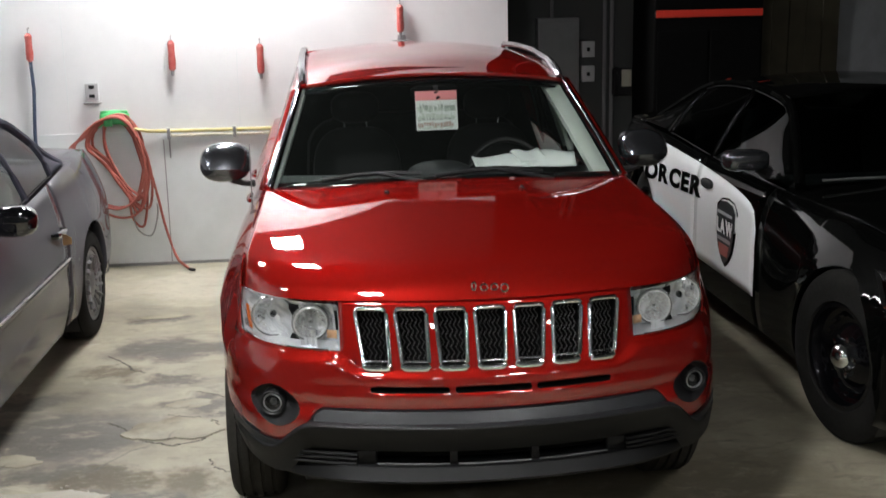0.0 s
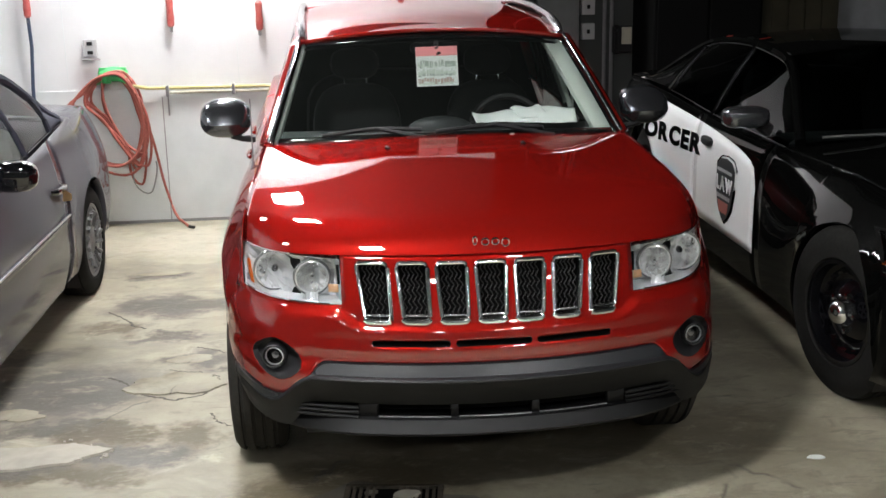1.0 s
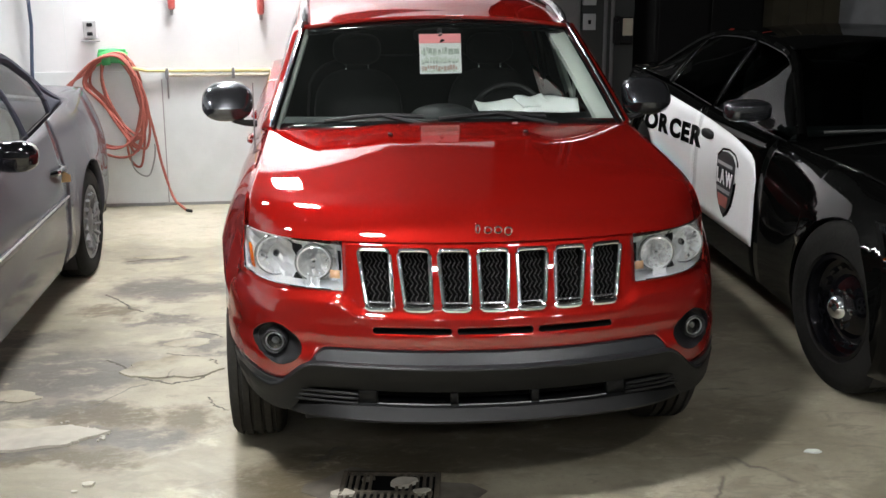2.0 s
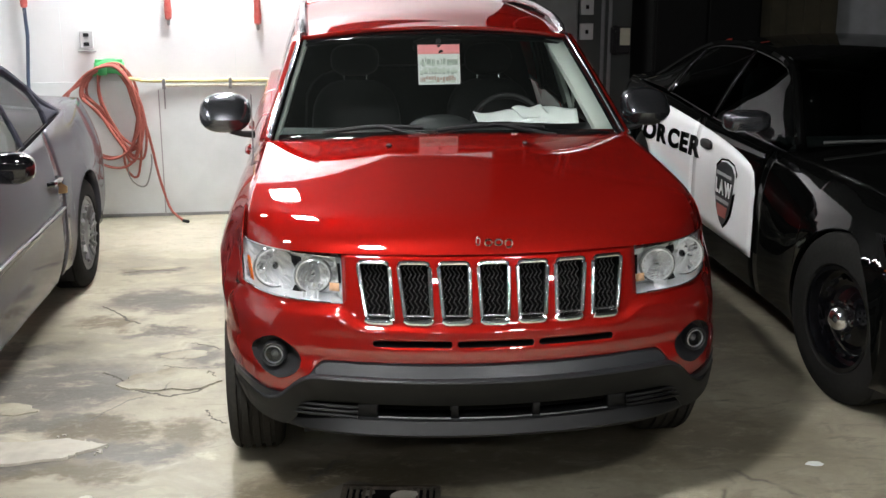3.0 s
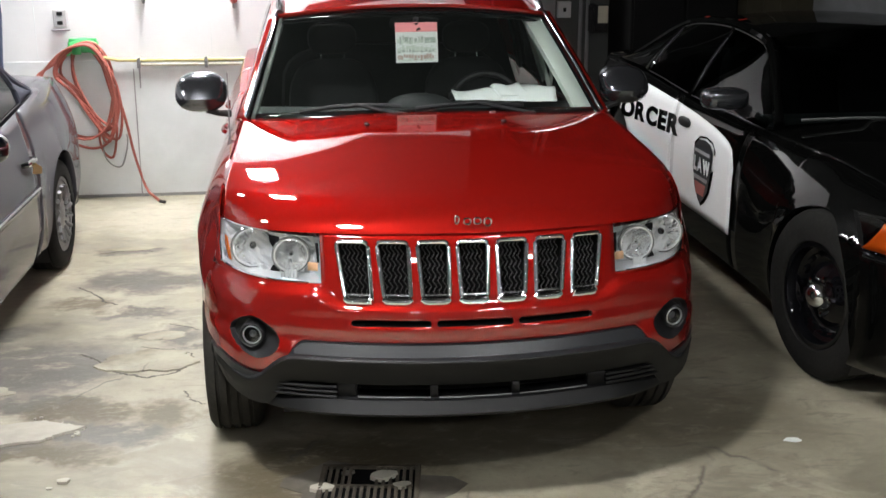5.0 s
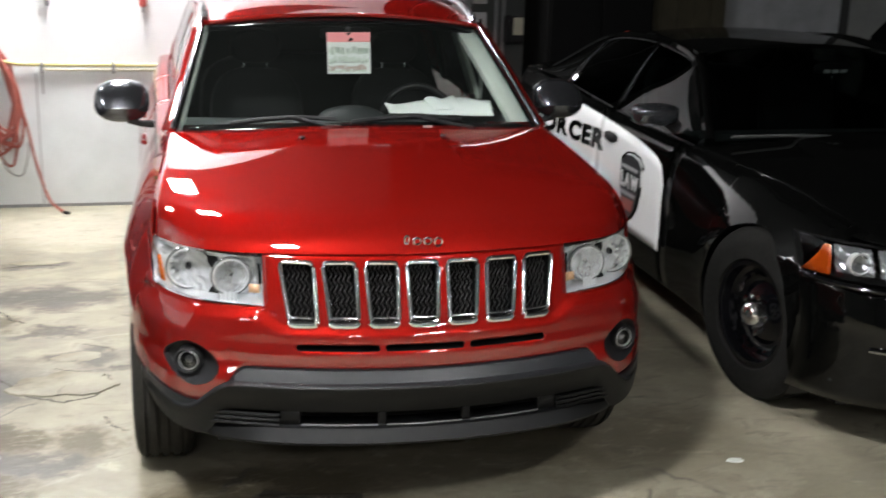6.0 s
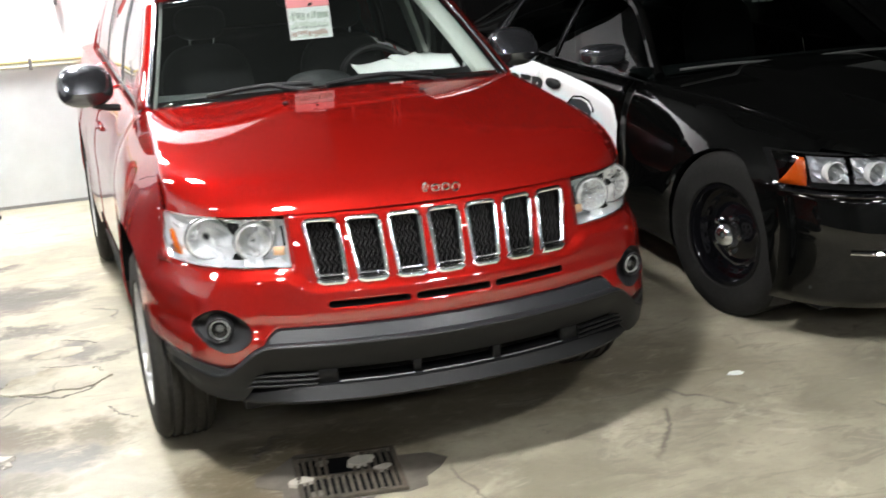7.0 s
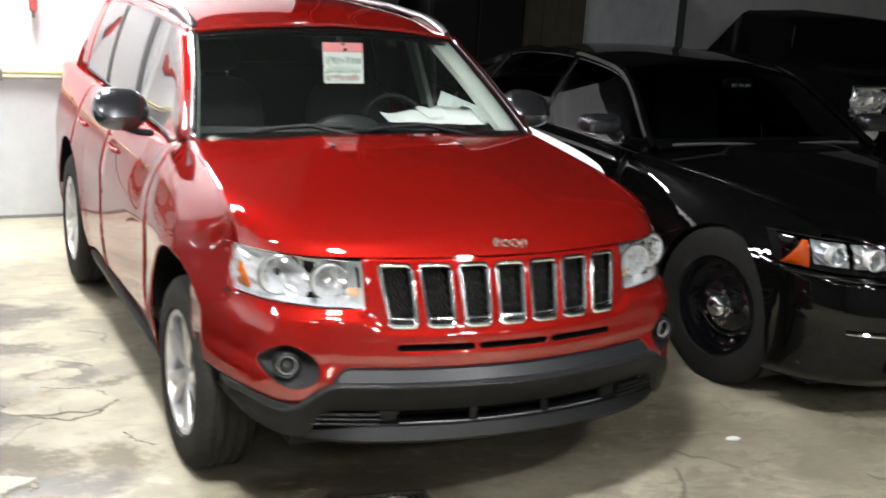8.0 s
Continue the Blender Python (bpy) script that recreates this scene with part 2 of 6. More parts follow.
DAMP_AND_SHADE = {"grey": (0.105, 0.096, 0.082), "brown": (0.105, 0.084, 0.048), "pale": (0.50, 0.47, 0.38)}
# Brown at (0.3, 0.5) paints shade under the nose; (-0.50, 0.20) adds drain dirt.
SPOTS = ((-1.47, 2.68, 0.42, 0.20, "grey", 0.88), (-1.42, 2.12, 0.22, 0.08, "grey", 0.88), (-1.26, 1.76, 0.20, 0.11, "grey", 0.88),
         (-1.84, 1.42, 0.55, 0.34, "grey", 0.92), (-1.55, 0.90, 0.26, 0.12, "brown", 0.85), (-1.40, 0.66, 0.34, 0.12, "grey", 0.92), (-1.74, 0.98, 0.34, 0.10, "grey", 0.92), (-1.62, 0.46, 0.42, 0.10, "brown", 0.9), (-1.49, 1.39, 0.12, 0.10, "grey", 0.92), (-2.1, 1.9, 0.35, 0.12, "grey", 0.9), (-1.95, 0.52, 0.3, 0.08, "grey", 0.9), (-1.75, 2.3, 0.22, 0.10, "brown", 0.8),
         (-1.14, 0.87, 0.17, 0.16, "brown", 0.85), (-1.05, 1.62, 0.16, 0.06, "grey", 0.88), (-1.61, 3.35, 0.26, 0.10, "grey", 0.88),
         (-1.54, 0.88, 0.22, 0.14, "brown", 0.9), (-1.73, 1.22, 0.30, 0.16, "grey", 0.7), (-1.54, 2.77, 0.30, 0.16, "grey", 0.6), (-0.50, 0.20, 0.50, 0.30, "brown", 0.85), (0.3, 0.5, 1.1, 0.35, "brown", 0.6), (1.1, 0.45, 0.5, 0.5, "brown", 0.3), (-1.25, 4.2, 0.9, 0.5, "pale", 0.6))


def concrete():
    """Old slab: pale cement, soft grey wet stains, fine pitting, hair cracks and shade painted at the red car's nose.
    """
    m = bpy.data.materials.new("worn concrete")
    m.use_nodes = True
    nt = m.node_tree
    b = nt.nodes["Principled BSDF"]
    tc = nt.nodes.new("ShaderNodeTexCoord")

    def noise_at(scale, detail, stretch=(1, 1, 1), rough=0.6, warp=0.0):
        mp = nt.nodes.new("ShaderNodeMapping")
        mp.inputs["Scale"].default_value = stretch
        nt.links.new(tc.outputs["Object"], mp.inputs["Vector"])
        n = nt.nodes.new("ShaderNodeTexNoise")
        n.inputs["Scale"].default_value, n.inputs["Detail"].default_value = scale, detail
        n.inputs["Roughness"].default_value, n.inputs["Distortion"].default_value = rough, warp
        nt.links.new(mp.outputs[0], n.inputs["Vector"])
        return n.outputs["Fac"]

    def band(value, a, c, to=1.0):
        r = nt.nodes.new("ShaderNodeMapRange")
        r.interpolation_type = "SMOOTHSTEP"
        r.inputs["From Min"].default_value, r.inputs["From Max"].default_value = a, c
        r.inputs["To Max"].default_value = to
        nt.links.new(value, r.inputs["Value"])
        return r.outputs["Result"]

    def mixed(fac, one, two):
        x = nt.nodes.new("ShaderNodeMix")
        x.data_type = "RGBA"
        nt.links.new(fac, x.inputs[0])
        for k, v in ((6, one), (7, two)):
            if isinstance(v, tuple):
                x.inputs[k].default_value = (*v, 1)
            else:
                nt.links.new(v, x.inputs[k])
        return x.outputs[2]
    tone = mixed(band(noise_at(3.0, 8), 0.3, 0.7), (0.400, 0.368, 0.275), (0.292, 0.266, 0.196))
    stain = noise_at(1.15, 9, (0.8, 1.5, 1), 0.68, 0.6)
    tone = mixed(band(stain, 0.47, 0.62, 0.68), tone, (0.19, 0.172, 0.124))
    blot = noise_at(4.2, 6, (0.7, 1.6, 1), 0.7, 1.2)
    tone = mixed(band(blot, 0.52, 0.62, 0.55), tone, (0.20, 0.182, 0.142))
    tone = mixed(band(noise_at(2.3, 9, (1, 1.3, 1), 0.7, 0.8), 0.56, 0.68, 0.5), tone, (0.55, 0.510, 0.395))
    # single damp and dirty places, one pale place and the nose's painted shade
    ragged = nt.nodes.new("ShaderNodeTexNoise")
    ragged.inputs["Scale"].default_value, ragged.inputs["Detail"].default_value = 4.0, 8
    ragged.inputs["Roughness"].default_value = 0.65
    nt.links.new(tc.outputs["Object"], ragged.inputs["Vector"])
    blotchy = band(noise_at(7, 10, (0.8, 1.5, 1), 0.75, 0.5), 0.30, 0.50)
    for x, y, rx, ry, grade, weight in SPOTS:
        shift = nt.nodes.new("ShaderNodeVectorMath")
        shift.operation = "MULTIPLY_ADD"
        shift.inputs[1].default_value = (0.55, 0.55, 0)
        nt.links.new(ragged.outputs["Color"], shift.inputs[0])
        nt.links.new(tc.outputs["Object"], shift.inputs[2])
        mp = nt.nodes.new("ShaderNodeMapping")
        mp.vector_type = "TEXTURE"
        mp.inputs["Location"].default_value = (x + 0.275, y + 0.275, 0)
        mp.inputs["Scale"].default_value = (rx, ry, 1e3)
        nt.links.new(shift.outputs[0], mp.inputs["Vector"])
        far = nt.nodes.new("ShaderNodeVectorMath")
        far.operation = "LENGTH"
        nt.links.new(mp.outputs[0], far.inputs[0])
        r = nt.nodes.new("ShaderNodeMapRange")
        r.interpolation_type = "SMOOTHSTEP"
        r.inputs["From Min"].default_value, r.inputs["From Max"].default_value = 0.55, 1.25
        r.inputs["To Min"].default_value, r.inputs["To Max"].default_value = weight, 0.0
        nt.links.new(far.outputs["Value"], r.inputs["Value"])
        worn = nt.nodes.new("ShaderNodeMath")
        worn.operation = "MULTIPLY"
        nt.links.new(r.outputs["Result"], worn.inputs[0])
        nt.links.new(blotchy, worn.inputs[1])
        tone = mixed(worn.outputs[0], tone, DAMP_AND_SHADE[grade])
    tone = mixed(band(noise_at(38, 6, rough=0.7), 0.54, 0.70, 0.5), tone, (0.22, 0.20, 0.17))
    vor = nt.nodes.new("ShaderNodeTexVoronoi")
    vor.feature = "DISTANCE_TO_EDGE"
    vor.inputs["Scale"].default_value = 0.75
    wob = nt.nodes.new("ShaderNodeTexNoise")
    wob.inputs["Scale"].default_value, wob.inputs["Detail"].default_value = 3.0, 7
    nt.links.new(tc.outputs["Object"], wob.inputs["Vector"])
    add = nt.nodes.new("ShaderNodeVectorMath")
    add.operation = "MULTIPLY_ADD"
    add.inputs[1].default_value = (0.5, 0.5, 0.0)
    nt.links.new(wob.outputs["Color"], add.inputs[0])
    nt.links.new(tc.outputs["Object"], add.inputs[2])
    nt.links.new(add.outputs[0], vor.inputs["Vector"])
    inv = nt.nodes.new("ShaderNodeMapRange")
    inv.inputs["From Min"].default_value, inv.inputs["From Max"].default_value = 0.0, 0.010
    inv.inputs["To Min"].default_value, inv.inputs["To Max"].default_value = 0.8, 0.0
    nt.links.new(vor.outputs["Distance"], inv.inputs["Value"])
    mul = nt.nodes.new("ShaderNodeMath")
    mul.operation = "MULTIPLY"
    nt.links.new(inv.outputs["Result"], mul.inputs[0])
    nt.links.new(band(noise_at(1.6, 3), 0.54, 0.62), mul.inputs[1])
    tone = mixed(mul.outputs[0], tone, (0.09, 0.08, 0.07))
    nt.links.new(tone, b.inputs["Base Color"])
    r = nt.nodes.new("ShaderNodeMapRange")
    r.inputs["From Min"].default_value, r.inputs["From Max"].default_value = 0.45, 0.65
    r.inputs["To Min"].default_value, r.inputs["To Max"].default_value = 0.62, 0.36
    nt.links.new(stain, r.inputs["Value"])
    nt.links.new(r.outputs["Result"], b.inputs["Roughness"])
    bp = nt.nodes.new("ShaderNodeBump")
    bp.inputs["Strength"].default_value, bp.inputs["Distance"].default_value = 0.5, 0.006
    hgt = nt.nodes.new("ShaderNodeMath")
    hgt.operation = "SUBTRACT"
    nt.links.new(noise_at(14, 8, rough=0.7), hgt.inputs[0])
    nt.links.new(mul.outputs[0], hgt.inputs[1])
    nt.links.new(hgt.outputs[0], bp.inputs["Height"])
    nt.links.new(bp.outputs["Normal"], b.inputs["Normal"])
    return m


CONCRETE = concrete()
WALLPAINT = material("scuffed white wall paint", (0.76, 0.765, 0.775), 0.55, grain=0.12, scale=3, stain=0.25, stain_scale=1.1, second=(0.47, 0.48, 0.49), bump=0.1)
WAINSCOT = material("grey green wall paint", (0.72, 0.75, 0.76), 0.5, grain=0.2, scale=5, stain=0.45, stain_scale=1.6, second=(0.50, 0.53, 0.53), bump=0.15)
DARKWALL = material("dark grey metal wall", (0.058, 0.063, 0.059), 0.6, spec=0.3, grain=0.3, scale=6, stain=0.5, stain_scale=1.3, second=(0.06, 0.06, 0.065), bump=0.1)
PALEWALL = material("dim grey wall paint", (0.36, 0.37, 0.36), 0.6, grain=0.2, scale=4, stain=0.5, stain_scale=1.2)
CEILING = material("unseen dark upper surfaces", (0.011, 0.0115, 0.0105), 0.9, grain=0.4, scale=4, stain=0.4)

X0, X1, Y0, Y1, YR, TOP = -6.5, 8.0, -8.0, 4.87, 5.75, 5.2
EDGE = 0.86


def slab(name, x0, y0, z0, x1, y1, z1, mat, label, category):
    ob = block(name, x0, y0, z0, x1, y1, z1, mat, None, "", 0.0)
    return tagged(ob, label, category, kind="structure")


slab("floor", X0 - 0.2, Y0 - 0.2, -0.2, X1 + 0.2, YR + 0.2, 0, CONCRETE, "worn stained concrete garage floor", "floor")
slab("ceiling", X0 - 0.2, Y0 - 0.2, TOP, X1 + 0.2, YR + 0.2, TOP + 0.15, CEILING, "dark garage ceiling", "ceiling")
# Unseen dark upper wall, added so the hood's wall reflection ends at 3.04.
slab("wall_north_upper", X0, Y1, 3.04, EDGE, Y1 + 0.2, TOP, CEILING, "unseen dark upper wall added over the white paint", "wall")
slab("wall_north", X0, Y1, 1.0, EDGE, Y1 + 0.2, 3.04, WALLPAINT, "white painted wall, scuffed and dusty", "wall")
slab("wall_north_lower", X0, Y1 - 0.012, 0, EDGE, Y1 + 0.2, 1.0, WAINSCOT, "grey lower wall panels with stains", "wall")
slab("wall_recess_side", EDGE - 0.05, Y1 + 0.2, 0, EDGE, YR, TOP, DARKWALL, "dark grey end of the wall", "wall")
# Unseen as well: added to keep the patrol hood's reflection dark.
slab("wall_recess_upper", EDGE - 0.05, YR, 2.45, X1, YR + 0.2, TOP, CEILING, "unseen dark upper wall added over the door", "wall")
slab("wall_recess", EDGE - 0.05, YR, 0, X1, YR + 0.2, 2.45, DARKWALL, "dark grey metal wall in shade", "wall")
# West, south and east walls are unseen; the dark ones only darken reflections.
slab("wall_west", X0 - 0.2, -1.2, 0, X0, Y1 + 0.2, TOP, WALLPAINT, "unseen white side wall closing the room", "wall")
slab("wall_west_front", X0 - 0.2, Y0, 0, X0, -1.2, TOP, DARKWALL, "unseen dark side wall added to darken bumper reflections", "wall")
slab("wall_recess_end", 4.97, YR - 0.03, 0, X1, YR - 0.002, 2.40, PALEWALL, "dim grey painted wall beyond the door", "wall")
slab("wall_east", X1, Y0, 0, X1 + 0.2, YR + 0.2, TOP, DARKWALL, "unseen dark side wall closing the room", "wall")
slab("wall_south", X0, Y0 - 0.2, 0, X1, Y0, TOP, DARKWALL, "unseen dark wall added for dark chrome reflections", "wall")

# ---- ceiling lamps, all out of view ----
BULBS = {k: glow("lamp diffuser", (0.985, 0.985, 0.985), k) for k in (80.0, 100.0, 150.0, 220.0, 250.0, 400.0)}
ENAMEL = material("white enamel", (0.75, 0.75, 0.73), 0.35)


def bay_lamp(x, y, z, power, w=0.34, d=0.42, deep=0.012):
    g = thing("unseen_bay_lamp", "bright unseen square bay lamp hung from the ceiling", "lamp", "ceiling lamps", (x, y, z))
    bm = bmesh.new()
    sheet(bm, [[(a * w / 2 * k, b * d / 2 * k, z) for a, b in ((-1, -1), (1, -1), (1, 1), (-1, 1))] for k, z in ((1.12, -0.02), (1.05, 0.0), (0.55, 0.14), (0.4, 0.18))], ring=True)
    part("lamp_hood", bm, ENAMEL, g, thick=0.004)
    block("diffuser", -w / 2, -d / 2, -deep, w / 2, d / 2, 0.004, BULBS[power], g, "lit diffuser", 0.0)
    block("ballast", -0.07, -0.07, 0.16, 0.07, 0.07, 0.25, ENAMEL, g)
    part("rod", lathe(bmesh.new(), [(0.25, 0.01), (TOP - z, 0.01)], (0, 0, 0), (0, 0, 1), 8, True), BLACKPLASTIC, g)
    return g


# First two fit hood reflections; the rest are unseen, added for fill and glints.
for x, y, z, power in ((-1.12, 4.25, 3.06, 150.0), (-1.45, 4.15, 4.75, 250.0), (-3.3, 4.15, 4.3, 100.0), (-3.9, 0.4, 3.8, 100.0), (-1.45, -1.5, 3.8, 400.0), (-4.2, -4.5, 3.8, 80.0), (1.2, -3.6, 3.8, 220.0), (-3.2, -6.6, 3.6, 100.0), (-1.0, -6.6, 3.6, 100.0), (1.2, -6.6, 3.6, 100.0), (3.4, -6.6, 3.6, 100.0)):
    k = 1.2 if z > 4 else 1.0
    bay_lamp(x, y, z, power, 0.34 * k, 0.42 * k, deep=0.10 if y > 4 else 0.012)

# ---- the red sport utility car: its skin as smooth functions ----
BOW = ((0.30, 0.37, 0.45, 0.57, 0.625, 0.68, 0.75, 0.85, 0.945, 0.975), (-0.06, -0.165, -0.170, -0.180, -0.152, -0.137, -0.127, -0.098, -0.064, -0.052))


def front(x, z):
    """How far back the front skin lies."""
    x = abs(x)
    ledge = lerp(0.738, 0.784, step(0.44, 0.54, x))
    return spline(*BOW, z) + 0.29 * x**2 + lerp(0.91 * x**10, 0.75 * x**13, step(0.83, 0.70, z)) + 0.010 - 0.020 * (1 - step(ledge - 0.014, ledge + 0.010, z)) * (1 - 0.6 * step(0.66, 0.62, z))


def skin(x, z, out=0.0):
    e = 1e-3
    n = Vector(((front(x + e, z) - front(x - e, z)) / (2 * e), -1, (front(x, z + e) - front(x, z - e)) / (2 * e))).normalized()
    return Vector((x, front(x, z), z)) + n * out


ARCH = {"f": (0.71, 0.355, 0.470), "r": (3.28, 0.355, 0.460)}
AX_F, AX_R = ARCH["f"][0], ARCH["r"][0]


def zlow(y, sill=0.30):
    for ya, za, r in ARCH.values():
        if abs(y - ya) < r:
            k, ry = (2.0, 0.412) if y < ya else (3.0, r - 0.035)
            return max(sill, za + r * max(0.0, 1 - (abs(y - ya) / ry) ** k) ** (1 / k)) if abs(y - ya) < ry else sill
    return sill


def hood_edge_z(v):
    return 0.957 + 0.087 * (1 - math.exp(-v / 0.075)) + 0.121 * v


def hood_edge(y):
    v = min(1.0, max(0.0, (y - 0.335) / 0.885))
    return lerp(0.862, 0.80, v), hood_edge_z(v)


def top_edge(y):
    """Half width and height of the shoulder line."""
    if y < 1.22:
        return hood_edge(y)
    t = step(1.22, 1.75, y)
    return lerp(0.80, 0.854, t) + 0.008 * step(2.0, 3.2, y), lerp(1.165, 1.09, step(1.22, 1.55, y)) + 0.04 * step(1.75, 3.6, y)


def side(y, z):
    """Half width of the body."""
    k = 1 - step(0.70, 0.92, z)
    w = spline((0.33, 0.48, 0.75, 1.6, 3.2, 3.9, 4.25), (lerp(0.868, 0.904, k), lerp(0.926, 0.950, k), 0.964, 0.945, 0.962, 0.955, 0.88), y)
    xt, zt = top_edge(y)
    zr = (z - 0.35) / (zt - 0.35)
    x = lerp(w, xt, max(0, (zr - 0.5) / 0.5) ** 2.6)
    x -= 0.035 * max(0, (0.55 - z) / 0.25) ** 2
    for ya, za, r in ARCH.values():
        d = math.hypot(y - ya, z - za) - r
        x += 0.015 * math.exp(-max(0, d) / 0.09) * step(0.30, 0.66, y)
    x += 0.003 * math.sin(math.pi * step(0.72, 0.9, z)) * step(1.3, 1.6, y)
    return x


def ticks(a, b, n):
    """Places along the side, closer together round the wheel openings."""
    ys = set(round(v, 4) for v in np.linspace(a, b, n))
    for ya, za, r in ARCH.values():
        for k in range(25):
            y = ya - (r - 0.036 * (k > 12)) * math.cos(math.pi * k / 24)
            if a < y < b:
                ys.add(round(y, 4))
        for y in (ya - r - 0.002, ya + r - 0.036, ya + r - 0.033):
            if a < y < b:
                ys.add(round(y, 4))
    return sorted(ys)


def side_panel(name, a, b, s, mat, parent, label=""):
    rows = []
    for y in ticks(a, b, max(4, int((b - a) / 0.05))):
        lo, (xt, hi) = zlow(y), top_edge(y)
        row = [Vector((s * (side(y, lo) - 0.007), y, lo + 0.002)), Vector((s * (side(y, lo) - 0.004), y, lo))]
        row += [Vector((s * side(y, lerp(lo + 0.006, hi, k / 16)), y, lerp(lo + 0.006, hi, k / 16))) for k in range(17)]
        k = step(1.35, 1.75, y)
        row += [Vector((s * (xt - 0.028 * k - 0.001), y, hi + 0.010 * k)), Vector((s * (xt - 0.075 * k - 0.002), y, hi + 0.018 * k))]
        rows.append(row)
    bm = bmesh.new()
    sheet(bm, rows)
    return part(name, bm, mat, parent, label, thick=0.003)


suv = thing("sport_utility_car", "red metallic sport utility car parked on the concrete", "car")


MESHGREY = material("grey grille wire", (0.020, 0.018, 0.018), 0.45, 0.2)

# front skin with the grille and lamp openings
def slot(k):
    c = 0.135 * k
    lo, w = c * 0.955, 0.050
    return rounded([(c - w - 0.003, 0.944), (lo - w + 0.006, 0.752), (lo + w - 0.006, 0.752), (c + w + 0.003, 0.944)], 0.018)


SLOTS = [slot(k) for k in range(-3, 4)]
VENTS = [rounded([(a, 0.694), (a, 0.673), (b, 0.673), (b, 0.694)], 0.008, 2) for a, b in ((-0.415, -0.15), (-0.13, 0.13), (0.15, 0.415))]


def fog_hole(s):
    p = [(0.745 + 0.086 * math.copysign(abs(math.cos(a)) ** 1.25, math.cos(a)) + 0.003 * math.sin(a), 0.610 + 0.070 * math.copysign(abs(math.sin(a)) ** 1.15, math.sin(a)) + 0.002 * math.cos(a)) for a in np.linspace(0, math.tau, 21)[:-1]]
    return [(s * x, z) for x, z in p][:: 1 if s > 0 else -1]


def red_foot(x):
    return spline((0, 0.575, 0.60, 0.655, 0.74, 0.87), (0.617, 0.617, 0.606, 0.535, 0.487, 0.512), abs(x))


fascia = bmesh.new()
for x0, x1, n in ((-0.932, -0.512, 30), (-0.512, 0.512, 50), (0.512, 0.932, 30)):
    sheet(fascia, [[Vector((x, 0, lerp(red_foot(x), 0.804, k / 20))) for k in range(21)] for x in np.linspace(x0, x1, n)])
sheet(fascia, [[Vector((x, 0, lerp(0.804, 0.968, k / 12))) for k in range(13)] for x in np.linspace(-0.512, 0.512, 50)])
bmesh.ops.remove_doubles(fascia, verts=fascia.verts[:], dist=1e-5)
cut_holes(fascia, SLOTS + VENTS + [fog_hole(1), fog_hole(-1)])
for v in fascia.verts:
    wide = 1 + 0.022 * step(0.82, 0.72, v.co.z) * step(0.82, 0.93, abs(v.co.x))
    v.co = skin(v.co.x * wide, v.co.z)
part("front_fascia", fascia, RED, suv, "red bumper skin round the grille", thick=0.004, sharp=50)


def grille_slot(poly):
    bm = bmesh.new()
    tube(bm, [skin(x, z, 0.004) for x, z in poly], [0.0125 if z < 0.768 else 0.0084 for x, z in poly], 10, True)
    rim = part("grille_frame", bm, GRILLECHROME, suv, "chrome frame of a grille slot")
    bm = bmesh.new()
    inner = [skin(x, z) for x, z in poly]
    deep = [p + Vector((0, 0.05, 0)) for p in inner]
    vs = sheet(bm, [inner, deep], ring=True)
    bm.faces.new(vs[1])
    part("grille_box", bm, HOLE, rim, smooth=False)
    bm = bmesh.new()
    x0, x1 = min(p[0] for p in poly), max(p[0] for p in poly)
    for j in range(5):
        for i in range(10):
            t0, t1 = i / 10, (i + 1) / 10
            mid = 0.10 + 0.20 * j
            za, zb = lerp(0.76, 0.938, t0), lerp(0.76, 0.938, t1)
            sh0, sh1 = (0.0062, -0.0062)[i % 2], (-0.0062, 0.0062)[i % 2]
            c0 = lerp(lerp(poly[4][0], poly[11][0], mid), lerp(poly[0][0], poly[15][0], mid), t0)
            c1 = lerp(lerp(poly[4][0], poly[11][0], mid), lerp(poly[0][0], poly[15][0], mid), t1)
            a, b = skin(c0 + sh0, za) + Vector((0, 0.022, 0)), skin(c1 + sh1, zb) + Vector((0, 0.022, 0))
            tube(bm, [a, b], 0.0017, 5)
    part("grille_mesh", bm, MESHGREY, rim, "dark zigzag grille mesh")
    bm = bmesh.new()
    lo, hi = poly[4][0] + 0.003, poly[11][0] - 0.003
    tube(bm, [skin(lerp(lo, hi, k / 4), 0.7735, -0.004) for k in range(5)], 0.0042, 8)
    part("grille_bar", bm, GRILLECHROME, rim, "short chrome bar at the foot of the slot")


for p in SLOTS:
    grille_slot(p)
bm = bmesh.new()
for p in VENTS:
    inner = [skin(x, z) for x, z in p]
    vs = sheet(bm, [inner, [q + Vector((0, 0.04, 0)) for q in inner]], ring=True)
    bm.faces.new(vs[1])
part("vent_box", bm, HOLE, suv, "black recess of the slim air vents", smooth=False)

# hood: a raised flat middle between two creases, a quick roll at the nose
CREASE = 0.29


def hood_z(x, half, v):
    mid = 0.971 + 0.063 * (1 - math.exp(-v / 0.034)) + 0.032 * (1 - math.exp(-v / 0.24)) + 0.134 * v
    rim = 0.002 + hood_edge_z(v)
    a = abs(x)
    plateau = mid - 0.004 * (a / CREASE) ** 2
    t = min(1.0, max(0.0, (a - CREASE) / (half - CREASE)))
    soft = lerp(mid, rim, (a / half) ** 2.7)
    sharp = plateau if a < CREASE else lerp(mid - 0.004, rim, 1 - (1 - t) ** 1.8)
    return lerp(soft, sharp, step(0.0, 0.09, v))


